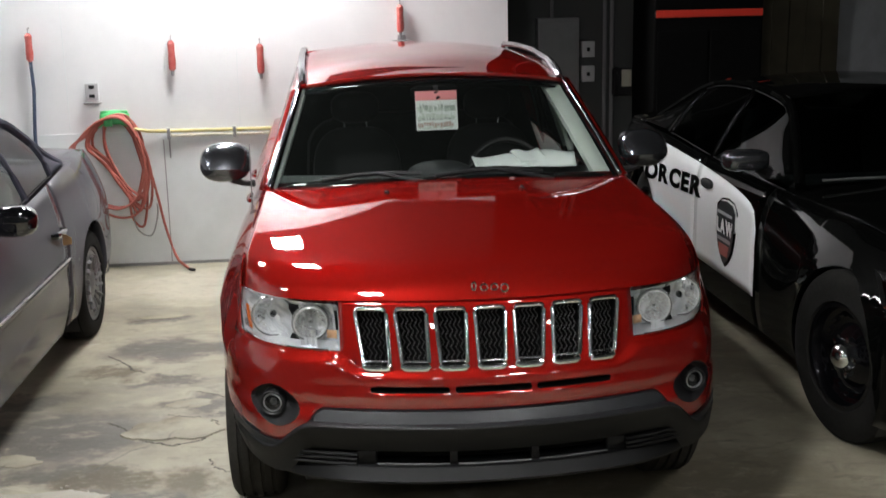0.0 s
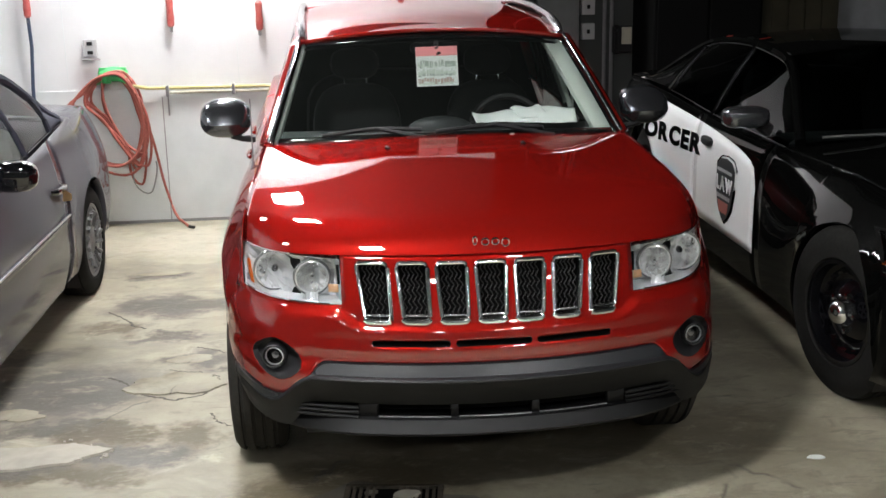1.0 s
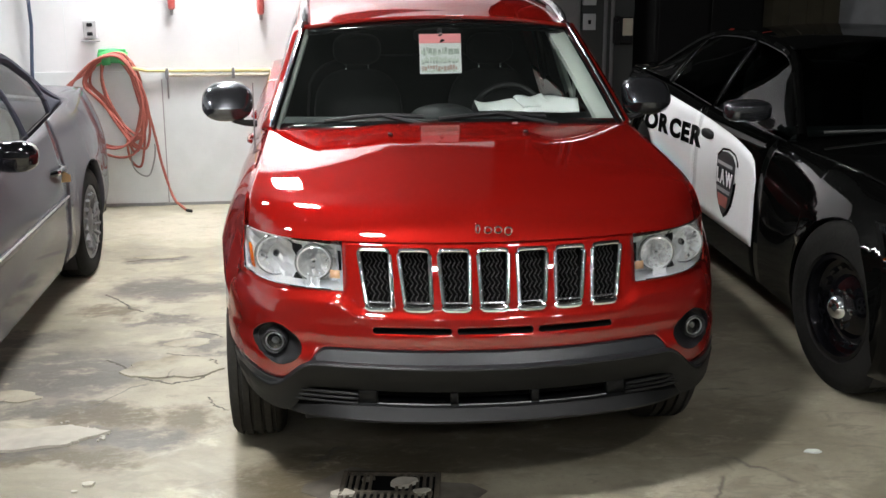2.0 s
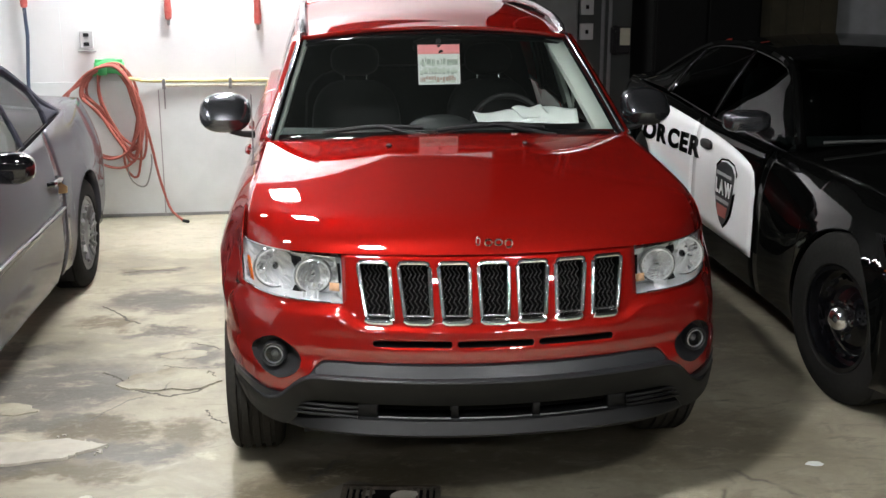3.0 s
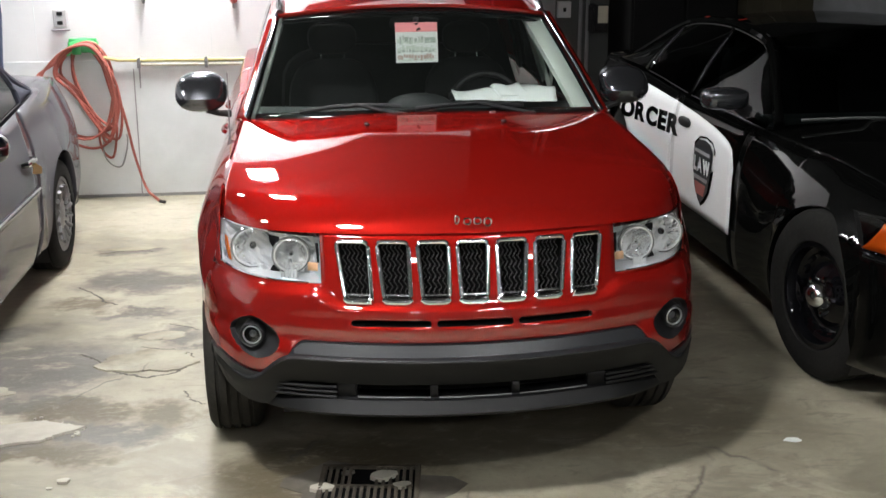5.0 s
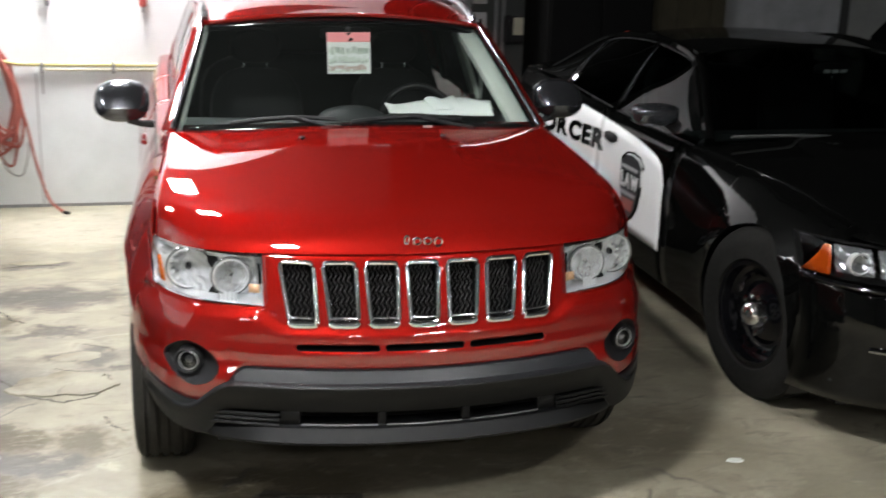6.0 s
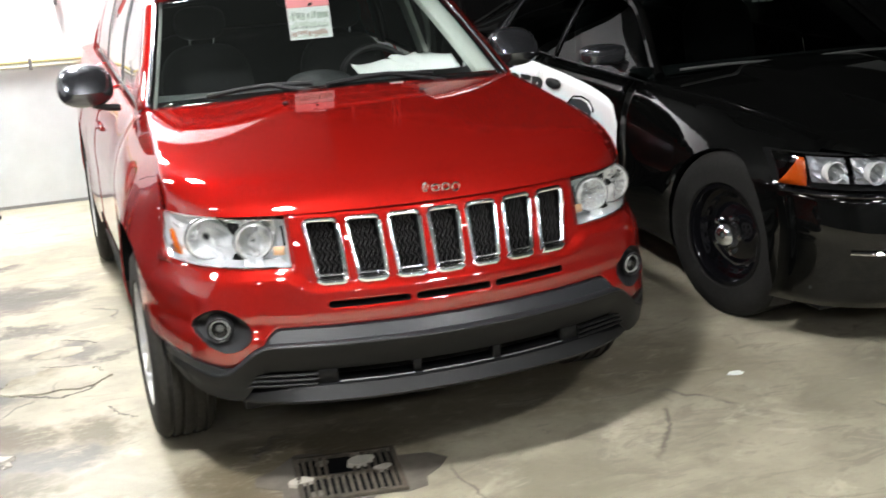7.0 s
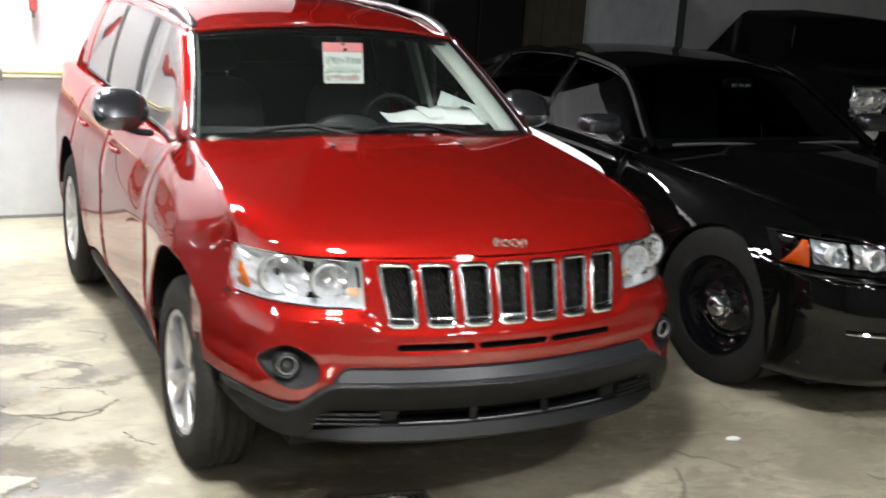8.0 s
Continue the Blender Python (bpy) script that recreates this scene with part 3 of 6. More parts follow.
bm = bmesh.new()
rows = []
across = sorted(set(list(np.linspace(-1, 1, 81)) + [-CREASE / 0.83, CREASE / 0.83]))
for j in range(57):
    v = (j / 56) ** 2
    row = []
    for u in across:
        half = lerp(0.862, 0.80, v)
        cu = CREASE / 0.83
        if abs(u) <= cu:
            x = u / cu * CREASE
        else:
            x = math.copysign(lerp(CREASE, half, (abs(u) - cu) / (1 - cu)), u)
        yf, yr = front(x, 0.962) - 0.004, 1.08 + 0.14 * (x / half) ** 2
        row.append((x, lerp(yf, yr, v), hood_z(x, half, v)))
    rows.append(row)
rows.insert(0, [(x, y + 0.02, z - 0.004) for x, y, z in rows[0]])
sheet(bm, rows)
hood = part("hood", bm, RED, suv, "red hood with a raised middle between two creases", thick=0.003, sharp=3.2)
for x in (-0.285, 0.285):
    part("washer_nozzle", blob(bmesh.new(), (x, 0.93, hood_z(x, 0.80, 0.86) + 0.004), (0.012, 0.016, 0.007), 10, 6), BLACKPLASTIC, hood, "small black washer nozzle")
bm = bmesh.new()
for i in range(4):
    x, h = -0.052 + 0.035 * i, 0.0135 if i in (0, 3) else 0.0105
    zc = 1.014 + (0.005 if i == 0 else -0.005 if i == 3 else 0)
    w = 0.007 if i == 0 else 0.0125
    tube(bm, [(x + w * math.cos(a), front(x, 0.98) - 0.012, zc + h * math.sin(a)) for a in np.linspace(0, math.tau, 15)[:-1]], 0.0034, 6, True)
part("emblem", bm, CHROME, hood, "small chrome emblem")

# body sides
for s in (-1, 1):
    fender = side_panel("front_fender", 0.335, 1.339, s, RED, suv)
    for nm, a, b in (("front_door", 1.342, 2.363), ("rear_door", 2.366, 3.163)):
        d = side_panel(nm, a, b, s, RED, suv)
        y = b - 0.16
        bm = bmesh.new()
        tube(bm, [(s * (side(y, 0.96) + o), y - 0.10 + 0.2 * t, 0.955) for t, o in ((0, 0), (0.1, 0.010), (0.5, 0.015), (0.9, 0.010), (1, 0))], 0.011, 8)
        part("door_handle", bm, RED, d, "red pull handle")
    side_panel("rear_quarter", 3.166, 4.25, s, RED, suv)
    bm = bmesh.new()
    sheet(bm, [[(s * (0.895 + o), y, z) for o, z in ((-0.03, 0.315), (0.03, 0.312), (0.040, 0.290), (0.022, 0.235), (-0.09, 0.22))] for y in np.linspace(1.19, 2.81, 6)])
    part("sill_cover", bm, PLASTIC, suv, "dark plastic sill cover")
    for ya, za, r in ARCH.values():
        bm = bmesh.new()
        reach = [ya - 0.408 * math.cos(a) for a in np.linspace(0.02 if ya > 1 else 0.6, math.pi / 2, 14)] + [ya + (r - 0.038) * math.sin(a) for a in np.linspace(0.06, math.pi / 2, 18)]
        sheet(bm, [[(s * lerp(0.56, side(y, zlow(y)) - 0.006, k), y, zlow(y) + 0.003) for k in (0, 0.4, 0.8, 1)] for y in reach])
        part("wheel_housing", bm, HOLE, suv, "black wheel arch liner")
block("floor_pan", -0.66, 0.25, 0.22, 0.66, 4.15, 0.30, BLACKPLASTIC, suv)
block("engine_bay", -0.58, 0.12, 0.30, 0.58, 1.15, 0.72, BLACKPLASTIC, suv)

# lower bumper of dark plastic
bm = bmesh.new()
xs = np.linspace(-0.910, 0.910, 80)
OPEN = [(-0.40, -0.155), (-0.125, 0.125), (0.155, 0.40)]


def lip_foot(x):
    return spline((0, 0.6, 0.75, 0.84, 0.910), (0.364, 0.360, 0.366, 0.392, 0.460), abs(x))


def lip_top(x):
    return lerp(0.418, lip_foot(x) + 0.030, step(0.50, 0.735, abs(x)))


facet, face = [], []
for x in xs:
    r = step(0.0, 0.25, 0.910 - abs(x))
    top = red_foot(x) - 0.002
    mid = lerp(top - 0.03, 0.574, step(0.0, 0.2, 0.80 - abs(x)))
    out = step(0.62, 0.72, abs(x))
    up = [(top, -0.004), (top - 0.004, 0.006), (lerp(mid, top, 0.06), 0.008), (mid, 0.044 * r)]
    down = [(mid, 0.044 * r), (mid - 0.010, 0.042 * r), (lerp(0.520, lerp(mid, lip_foot(x), 0.45), out), 0.012), (lerp(0.480, lip_foot(x) + 0.04, out), lerp(-0.004, 0.006, out)),
            (lerp(0.468, lip_foot(x) + 0.006, out), lerp(-0.010, 0.0, out)), (lerp(0.466, lip_foot(x), out), -0.05)]
    facet.append([Vector((x, front(x, max(z, 0.45)) - o, z)) for z, o in up])
    face.append([Vector((x, front(x, max(z, 0.45)) - o, z)) for z, o in down])
bm = bmesh.new()
sheet(bm, facet)
part("bumper_ledge", bm, LITLEDGE, suv, "bumper ledge painted lighter as if lit from above", thick=0.004)
bm = bmesh.new()
sheet(bm, face)
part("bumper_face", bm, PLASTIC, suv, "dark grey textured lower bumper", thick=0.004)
bm = bmesh.new()
rows = []
for x in np.linspace(-0.735, 0.735, 60):
    y = 0.29 * x * x + 0.91 * abs(x) ** 10
    zt, zb = lip_top(x), lip_foot(x) - 0.003
    k = zt - zb
    q = step(0.0, 0.25, 0.735 - abs(x))
    prof = [(-0.09, zt + 0.006), (-0.150, zt + 0.004), (-0.168 - 0.006 * q, zt - 0.04 * k), (-0.172 - 0.022 * q, zt - 0.52 * k), (-0.172 - 0.030 * q, zt - 0.70 * k), (-0.170 - 0.022 * q, zt - 0.90 * k), (-0.158, zb), (-0.10, zb - 0.004)]
    rows.append([Vector((x, y + a, z)) for a, z in prof])
sheet(bm, rows)
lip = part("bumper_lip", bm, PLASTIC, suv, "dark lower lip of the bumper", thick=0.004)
# Pale bars stand in for light caught on the lip's top edge.
for c, d in OPEN:
    bm = bmesh.new()
    tube(bm, [(x, 0.29 * x * x - 0.160, lip_top(x) + 0.005) for x in np.linspace(c, d, 9)], 0.0032, 6)
    part("lip_glint", bm, EDGEGLINT, lip, "pale bar painting the light caught along the lip")
for a, b in ((-0.155, -0.128), (0.128, 0.155), (-0.47, -0.405), (0.405, 0.47)):
    bm = bmesh.new()
    sheet(bm, [[(x, -0.158 + 0.29 * x * x + o, z) for z, o in ((0.475, 0.0), (0.445, 0.006), (0.412, 0.0))] for x in (a, a + 0.004, b - 0.004, b)])
    part("bumper_post", bm, PLASTIC, suv, thick=0.03)
for s in (-1, 1):
    for k in range(3):
        z = 0.416 + 0.017 * k
        bm = bmesh.new()
        tube(bm, [(s * x, front(x, 0.47) + 0.004, z + 0.006) for x in np.linspace(0.47, 0.70, 8)], 0.006, 6)
        part("bumper_slat", bm, PLASTIC, suv)
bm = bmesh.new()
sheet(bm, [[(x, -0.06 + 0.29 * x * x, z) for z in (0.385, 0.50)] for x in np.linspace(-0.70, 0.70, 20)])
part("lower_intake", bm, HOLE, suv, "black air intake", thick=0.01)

# head lamps and fog lamps
for s in (-1, 1):
    def edge(u, v):
        lo = (lerp(0.507, 0.856, u), lerp(0.807, 0.809, u) - 0.002 * math.sin(math.pi * u))
        hi = (lerp(0.515, 0.866, u), lerp(0.953, 0.957, u) + 0.005 * math.sin(math.pi * u))
        return lerp(lo[0], hi[0], v), lerp(lo[1], hi[1], v)
    bm = bmesh.new()
    sheet(bm, [[Vector((s * p.x, p.y, p.z)) for p in (skin(*edge(i / 20, j / 8), 0.002) for j in range(9))] for i in range(21)])
    lamp = part("headlight", bm, LENS, suv, "clear headlight lens")
    bm = bmesh.new()
    sheet(bm, [[Vector((s * p.x, p.y, p.z)), Vector((s * lerp(p.x, side(0.345, p.z), 0.5), lerp(p.y, 0.345, 0.5), p.z)), Vector((s * side(0.345, p.z), 0.345, p.z))] for p in (skin(*edge(1.0, v), 0.0) for v in np.linspace(-0.12, 1.0, 9))])
    part("fender_corner", bm, RED, suv, "red corner beside the headlight", thick=0.002)
    bm = bmesh.new()
    ring = [edge(i / 16, 0) for i in range(17)] + [edge(1, j / 6) for j in range(1, 7)] + [edge(1 - i / 16, 1) for i in range(1, 17)] + [edge(0, 1 - j / 6) for j in range(1, 6)]
    a = [skin(x, z) for x, z in ring]
    b = [Vector((lerp(0.67, x, 0.86), front(x, z) + 0.10 - 0.10 * step(0.7, 0.86, x), lerp(0.875, z, 0.88))) for x, z in ring]
    vs = sheet(bm, [[Vector((s * p.x, p.y, p.z)) for p in row] for row in (a, b)], ring=True)
    part("housing", bm, REFLECTOR, lamp, "bright lamp housing", sharp=20)
    # chrome tube paints in the bright glint along the lens edge
    rim = [edge(0.1 + 0.9 * i / 16, 1) for i in range(17)] + [edge(1, 1 - j / 6) for j in range(1, 7)] + [edge(1 - i / 16, 0) for i in range(1, 15)]
    part("lens_glint", tube(bmesh.new(), [Vector((s * q.x, q.y, q.z)) for q in (skin(x, z, 0.003) for x, z in rim)], 0.0036, 6), CHROME, lamp, "chrome tube standing in for the lens edge's glint")
    rl = random.Random(3 if s > 0 else 5)
    bm = bmesh.new()
    rows = []
    for i in range(21):
        u = i / 20
        rows.append([Vector((s * x, front(x, z) + 0.080 - 0.072 * step(0.72, 0.86, x) + 0.009 * rl.uniform(-1, 1), z)) for x, z in (edge(lerp(0.02, 0.98, u), lerp(0.02, 0.98, (j + 0.4 * (i % 2)) / 9.4)) for j in range(10))])
    sheet(bm, rows)
    part("facets", bm, REFLECTOR, lamp, "faceted bright lamp back", smooth=False)
    for cx, cz, r, dy in ((0.742, 0.886, 0.066, 0.052), (0.610, 0.884, 0.056, 0.034)):
        c = (s * cx, front(cx, cz) + dy, cz)
        bm = lathe(bmesh.new(), [(-0.012, r), (0.004, r * 0.95), (0.018, r * 0.84), (0.032, r * 0.66), (0.042, r * 0.42), (0.046, r * 0.2), (0.046, 0.001)], c, (0, 1, 0), 36)
        for k, v in enumerate(bm.verts):
            v.co += Vector((rl.uniform(-1, 1), rl.uniform(-1, 1), rl.uniform(-1, 1))) * 0.0022
            v.co.y += 0.0035 * (-1) ** k
        part("reflector_bowl", bm, BOWL, lamp, "round lamp reflector", smooth=False)
        part("bowl_ring", lathe(bmesh.new(), [(-0.010, r + 0.003), (-0.016, r + 0.002), (-0.017, r - 0.001), (-0.012, r - 0.002)], c, (0, 1, 0), 32), REFLECTOR, lamp, "bright ring")
        # dim ring paints shade round the bowl
        part("groove_shade", lathe(bmesh.new(), [(-0.006, r + 0.011), (-0.013, r + 0.009), (-0.013, r + 0.003)], c, (0, 1, 0), 32), DIMLAMP, lamp, "dim ring painting shade round the bowl")
        part("bulb", blob(bmesh.new(), (c[0], c[1] + 0.02, c[2]), (0.013, 0.03, 0.013), 10, 8), GLOSSBLACK if cx > 0.7 else CHROME, lamp)
    bm = bmesh.new()
    sheet(bm, [[Vector((s * p.x, p.y, p.z)) for p in (skin(lerp(lerp(0.826, 0.852, k), lerp(0.850, 0.865, k), v), lerp(0.825, 0.952, v), -0.004) for v in (0, 0.3, 0.6, 1))] for k in (0, 0.5, 1)])
    part("side_reflector", bm, AMBER, lamp, "amber side reflector", thick=0.003)
    bm = bmesh.new()
    sheet(bm, [[Vector((s * p.x, p.y, p.z)) for p in (skin(x, z, -0.022) for z in (0.845, 0.858, 0.872))] for x in (0.528, 0.545, 0.562)])
    part("turn_lamp", bm, PALEAMBER, lamp, "pale amber turn lamp", thick=0.003)
    # flat black pieces paint shade into the gaps beside the bowls
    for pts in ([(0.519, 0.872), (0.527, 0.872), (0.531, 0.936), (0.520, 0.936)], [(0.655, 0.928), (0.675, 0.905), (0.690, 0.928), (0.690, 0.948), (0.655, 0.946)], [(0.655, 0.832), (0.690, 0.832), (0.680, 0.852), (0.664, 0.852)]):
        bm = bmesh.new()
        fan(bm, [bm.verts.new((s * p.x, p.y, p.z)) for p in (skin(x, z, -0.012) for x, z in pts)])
        part("gap_shade", bm, HOLE, lamp, "flat black piece painting shade in a lamp gap", thick=0.002)
    bm = bmesh.new()
    sheet(bm, [[Vector((s * p.x, p.y, p.z)) for p in (skin(x, z, -0.018 - 0.006 * (i % 2)) for z in (0.812, 0.822, 0.832, 0.840))] for i, x in enumerate(np.linspace(0.60, 0.655, 9))])
    part("lower_lamp", bm, REFLECTOR, lamp, "ribbed lower lamp", thick=0.003, smooth=False)
    # fog lamp
    bm = bmesh.new()
    hole = fog_hole(1)
    a = [skin(x, z, 0.001) for x, z in hole]
    b = [skin(0.750 + (x - 0.750) * 0.8, 0.612 + (z - 0.612) * 0.8) + Vector((0, 0.035, 0)) for x, z in hole]
    c = [skin(0.750 + (x - 0.750) * 0.5, 0.612 + (z - 0.612) * 0.6) + Vector((0, 0.045, 0)) for x, z in hole]
    vs = sheet(bm, [[Vector((s * p.x, p.y, p.z)) for p in row] for row in (a, b, c)], ring=True)
    fan(bm, vs[2])
    fog = part("fog_lamp_bezel", bm, BLACKPLASTIC, suv, "dark bezel of the fog lamp")
    fx, fy = 0.752, front(0.752, 0.612) + 0.012
    part("fog_ring", lathe(bmesh.new(), [(0.05, 0.046), (-0.012, 0.044), (-0.016, 0.040), (-0.012, 0.036), (0.0, 0.035)], (s * fx, fy, 0.612), (-0.25 * s, 1, 0)), BLACKPLASTIC, fog)
    part("fog_lamp", lathe(bmesh.new(), [(0.008, 0.013), (0.013, 0.011), (0.018, 0.006), (0.018, 0.0005)], (s * fx, fy, 0.612), (-0.25 * s, 1, 0)), ALLOY, fog, "round fog lamp")
    part("fog_rim", lathe(bmesh.new(), [(-0.002, 0.033), (-0.010, 0.032), (-0.011, 0.0300), (-0.004, 0.0285)], (s * fx, fy, 0.612), (-0.25 * s, 1, 0)), SILVER, fog, "pale ring of the fog lamp")
    part("fog_lens", lathe(bmesh.new(), [(-0.008, 0.0295), (-0.013, 0.015), (-0.014, 0.0005)], (s * fx, fy, 0.612), (-0.25 * s, 1, 0)), LENS, fog, "glass of the fog lamp")


# wheels: axis along x, built at the origin and facing outwards
def tyre(bm, r, w, rim, grooves=4):
    h = w / 2
    prof = [(-h * 0.80, rim), (-h * 0.98, rim + 0.012), (-h, lerp(rim, r, 0.45)), (-h * 0.95, lerp(rim, r, 0.75)), (-h * 0.80, r - 0.010)]
    for k in range(grooves):
        c = lerp(-h * 0.55, h * 0.55, k / (grooves - 1))
        prof += [(c - 0.008, r - 0.001), (c - 0.006, r - 0.013), (c + 0.006, r - 0.013), (c + 0.008, r - 0.001)]
    prof += [(-a, b) for a, b in reversed(prof[:5])]
    return lathe(bm, prof, n=64)


def wheel(name, parent, s, x, y, r, w, rim, style, disc, turn=0.0, rubber=RUBBER):
    """s: the side that it faces."""
    bm = bmesh.new()
    h = w / 2
    lathe(bm, [(h * 0.80, rim + 0.004), (h * 0.92, rim + 0.002), (h * 0.90, rim - 0.016), (h * 0.66, rim - 0.022), (-h * 0.8, rim - 0.03), (-h * 0.85, rim)], n=56)
    spokes = []
    if style == "spokes":
        for k in range(5):
            for d in (-0.20, 0.20):
                a = k * math.tau / 5 + d
                b = k * math.tau / 5 + d * 0.75
                p = [(h * 0.52, 0.05 * math.cos(b), 0.05 * math.sin(b)), (h * 0.70, rim * 0.35 * math.cos(b), rim * 0.35 * math.sin(b)), (h * 0.78, (rim - 0.010) * math.cos(a), (rim - 0.010) * math.sin(a))]
                spokes.append(tube(bmesh.new(), p, [0.014, 0.011, 0.012], 10, flat=2.0))
        lathe(bm, [(h * 0.2, 0.078), (h * 0.52, 0.072), (h * 0.60, 0.045), (h * 0.62, 0.001)], n=24)
    elif style == "steel":
        lathe(bm, [(h * 0.55, rim - 0.018), (h * 0.35, rim - 0.05), (h * 0.30, rim - 0.09), (h * 0.55, 0.10), (h * 0.58, 0.05)], n=48)
        for k in range(16):
            a = k * math.tau / 16
            c = rim - 0.055
            tube(bm, [(h * 0.42, c * math.cos(a - 0.09), c * math.sin(a - 0.09)), (h * 0.42, c * math.cos(a + 0.09), c * math.sin(a + 0.09))], 0.012, 6)
    else:
        lathe(bm, [(h * 0.80, rim - 0.01), (h * 0.88, rim - 0.05), (h * 0.80, 0.08), (h * 0.92, 0.05), (h * 0.95, 0.001)], n=48)
        for k in range(16):
            a = k * math.tau / 16
            spokes.append(tube(bmesh.new(), [(h * 0.86, 0.09 * math.cos(a), 0.09 * math.sin(a)), (h * 0.99, (rim - 0.045) * math.cos(a + 0.12), (rim - 0.045) * math.sin(a + 0.12))], [0.008, 0.014], 6))
    rim_ob = part(name, bm, disc, parent)
    rim_ob.matrix_basis = pose(x, y, r - 0.004, 0, 0, (0 if s > 0 else 180) + turn)
    for sp in spokes:
        part("spoke", sp, disc, rim_ob)
    part("tyre", tyre(bmesh.new(), r, w, rim), rubber, rim_ob, "black road tyre")
    part("brake_disc", lathe(bmesh.new(), [(-0.02, 0.001), (-0.02, rim * 0.75), (0.0, rim * 0.75), (0.0, 0.001)], n=32), PLASTIC, rim_ob)
    if style == "steel":
        part("hub_cap", lathe(bmesh.new(), [(h * 0.5, 0.066), (h * 0.70, 0.064), (h * 0.92, 0.056), (h * 1.08, 0.040), (h * 1.17, 0.020), (h * 1.19, 0.001)], n=28), GRILLECHROME, rim_ob, "chrome hub cap")
        for k in range(5):
            a = k * math.tau / 5
            part("lug_nut", lathe(bmesh.new(), [(h * 0.5, 0.012), (h * 0.75, 0.012), (h * 0.78, 0.001)], (0, 0.085 * math.cos(a), 0.085 * math.sin(a)), n=8), CHROME, rim_ob)
    return rim_ob


for s in (-1, 1):
    wheel("front_wheel", suv, s, s * 0.823 - 0.024, AX_F, 0.367, 0.218, 0.234, "spokes", SILVER, turn=0.5, rubber=DUSTYRUBBER)
    wheel("rear_wheel", suv, s, s * 0.862, AX_R, 0.367, 0.218, 0.234, "spokes", SILVER, rubber=DUSTYRUBBER)


# cabin
def roof_line(y):
    """Half width and height of the roof's edge."""
    return (spline((1.20, 1.835, 2.6, 3.5, 4.0), (0.795, 0.648, 0.655, 0.645, 0.62), y),
            spline((1.20, 1.835, 2.3, 2.9, 3.5, 4.0), (1.165, 1.553, 1.600, 1.612, 1.60, 1.56), y))


bm = bmesh.new()
rows = []
for j in range(25):
    v = j / 24
    row = []
    for i in range(31):
        u = -1 + 2 * i / 30
        y = lerp(1.82 - 0.060 * (1 - u * u), 4.02, v)
        xe, ze = roof_line(max(y, 1.835))
        crown = 0.052 * (1 - u**2) if abs(u) < 1 else 0
        s = min(1.0, v * 2.2 / 0.26)
        row.append((xe * u, y, ze + crown + 0.020 * (1 - (1 - s) ** 2) * (1 - u**6)))
    rows.append(row)
rows.insert(0, [(x, y - 0.004, z - 0.016) for x, y, z in rows[0]])
sheet(bm, rows)
roof = part("roof", bm, RED, suv, "red roof panel", thick=0.02, sharp=60)
for s in (-1, 1):
    bm = bmesh.new()
    ys = (1.845, 1.90, 2.00, 2.12, 2.6, 3.2, 3.55, 3.62)
    zs = (0.006, 0.020, 0.030, 0.036, 0.042, 0.042, 0.034, 0.01)
    tube(bm, [(s * (roof_line(y)[0] - 0.020), y, roof_line(y)[1] + z) for y, z in zip(ys, zs)], [0.016, 0.021, 0.021, 0.018, 0.016, 0.016, 0.018, 0.012], 10)
    rail = part("roof_rail", bm, RAILGREY, suv, "satin grey roof rail")
    bm = bmesh.new()
    sheet(bm, [[(s * (roof_line(y)[0] - 0.020 + o), y, roof_line(y)[1] + z) for o, z in ((-0.020, 0.0), (-0.014, k), (0.014, k), (0.018, -0.004))] for y, k in ((1.84, 0.008), (1.92, 0.020), (2.05, 0.028), (2.2, 0.030), (2.26, 0.012))])
    part("rail_foot", bm, BLACKPLASTIC, rail, "black foot of the rail")

# windshield
def shield(u, v, out=0.0):
    xb, xt = 0.775 * u, 0.632 * u
    yb, yt = 1.215 - 0.095 * (1 - u * u), 1.825 - 0.060 * (1 - u * u)
    z = lerp(1.160 + 0.02 * (1 - u * u), 1.548 + 0.035 * (1 - u * u), v)
    return Vector((lerp(xb, xt, v), lerp(yb, yt, v) - 0.03 * math.sin(math.pi * v) - out, z + out * 0.8))


bm = bmesh.new()
sheet(bm, [[shield(-1 + 2 * i / 24, j / 12) for i in range(25)] for j in range(13)])
ws = part("windshield", bm, PANE, suv, "clear windshield")
ws.visible_shadow = False
bm = bmesh.new()
for us, vs_ in (((-1.0, -0.988), (0, 1)), ((0.965, 1.0), (0, 1))):
    sheet(bm, [[shield(u, v, -0.003) for u in us] for v in np.linspace(0, 1, 13)])
sheet(bm, [[shield(u, v, -0.003) for u in np.linspace(-0.965, 0.965, 24)] for v in (0.955, 1.0)])
sheet(bm, [[shield(u, v, -0.003) for u in np.linspace(-0.965, 0.965, 24)] for v in (0.0, 0.06)])
part("black_border", bm, GLOSSBLACK, ws, "black border of the windshield", thick=0.002)

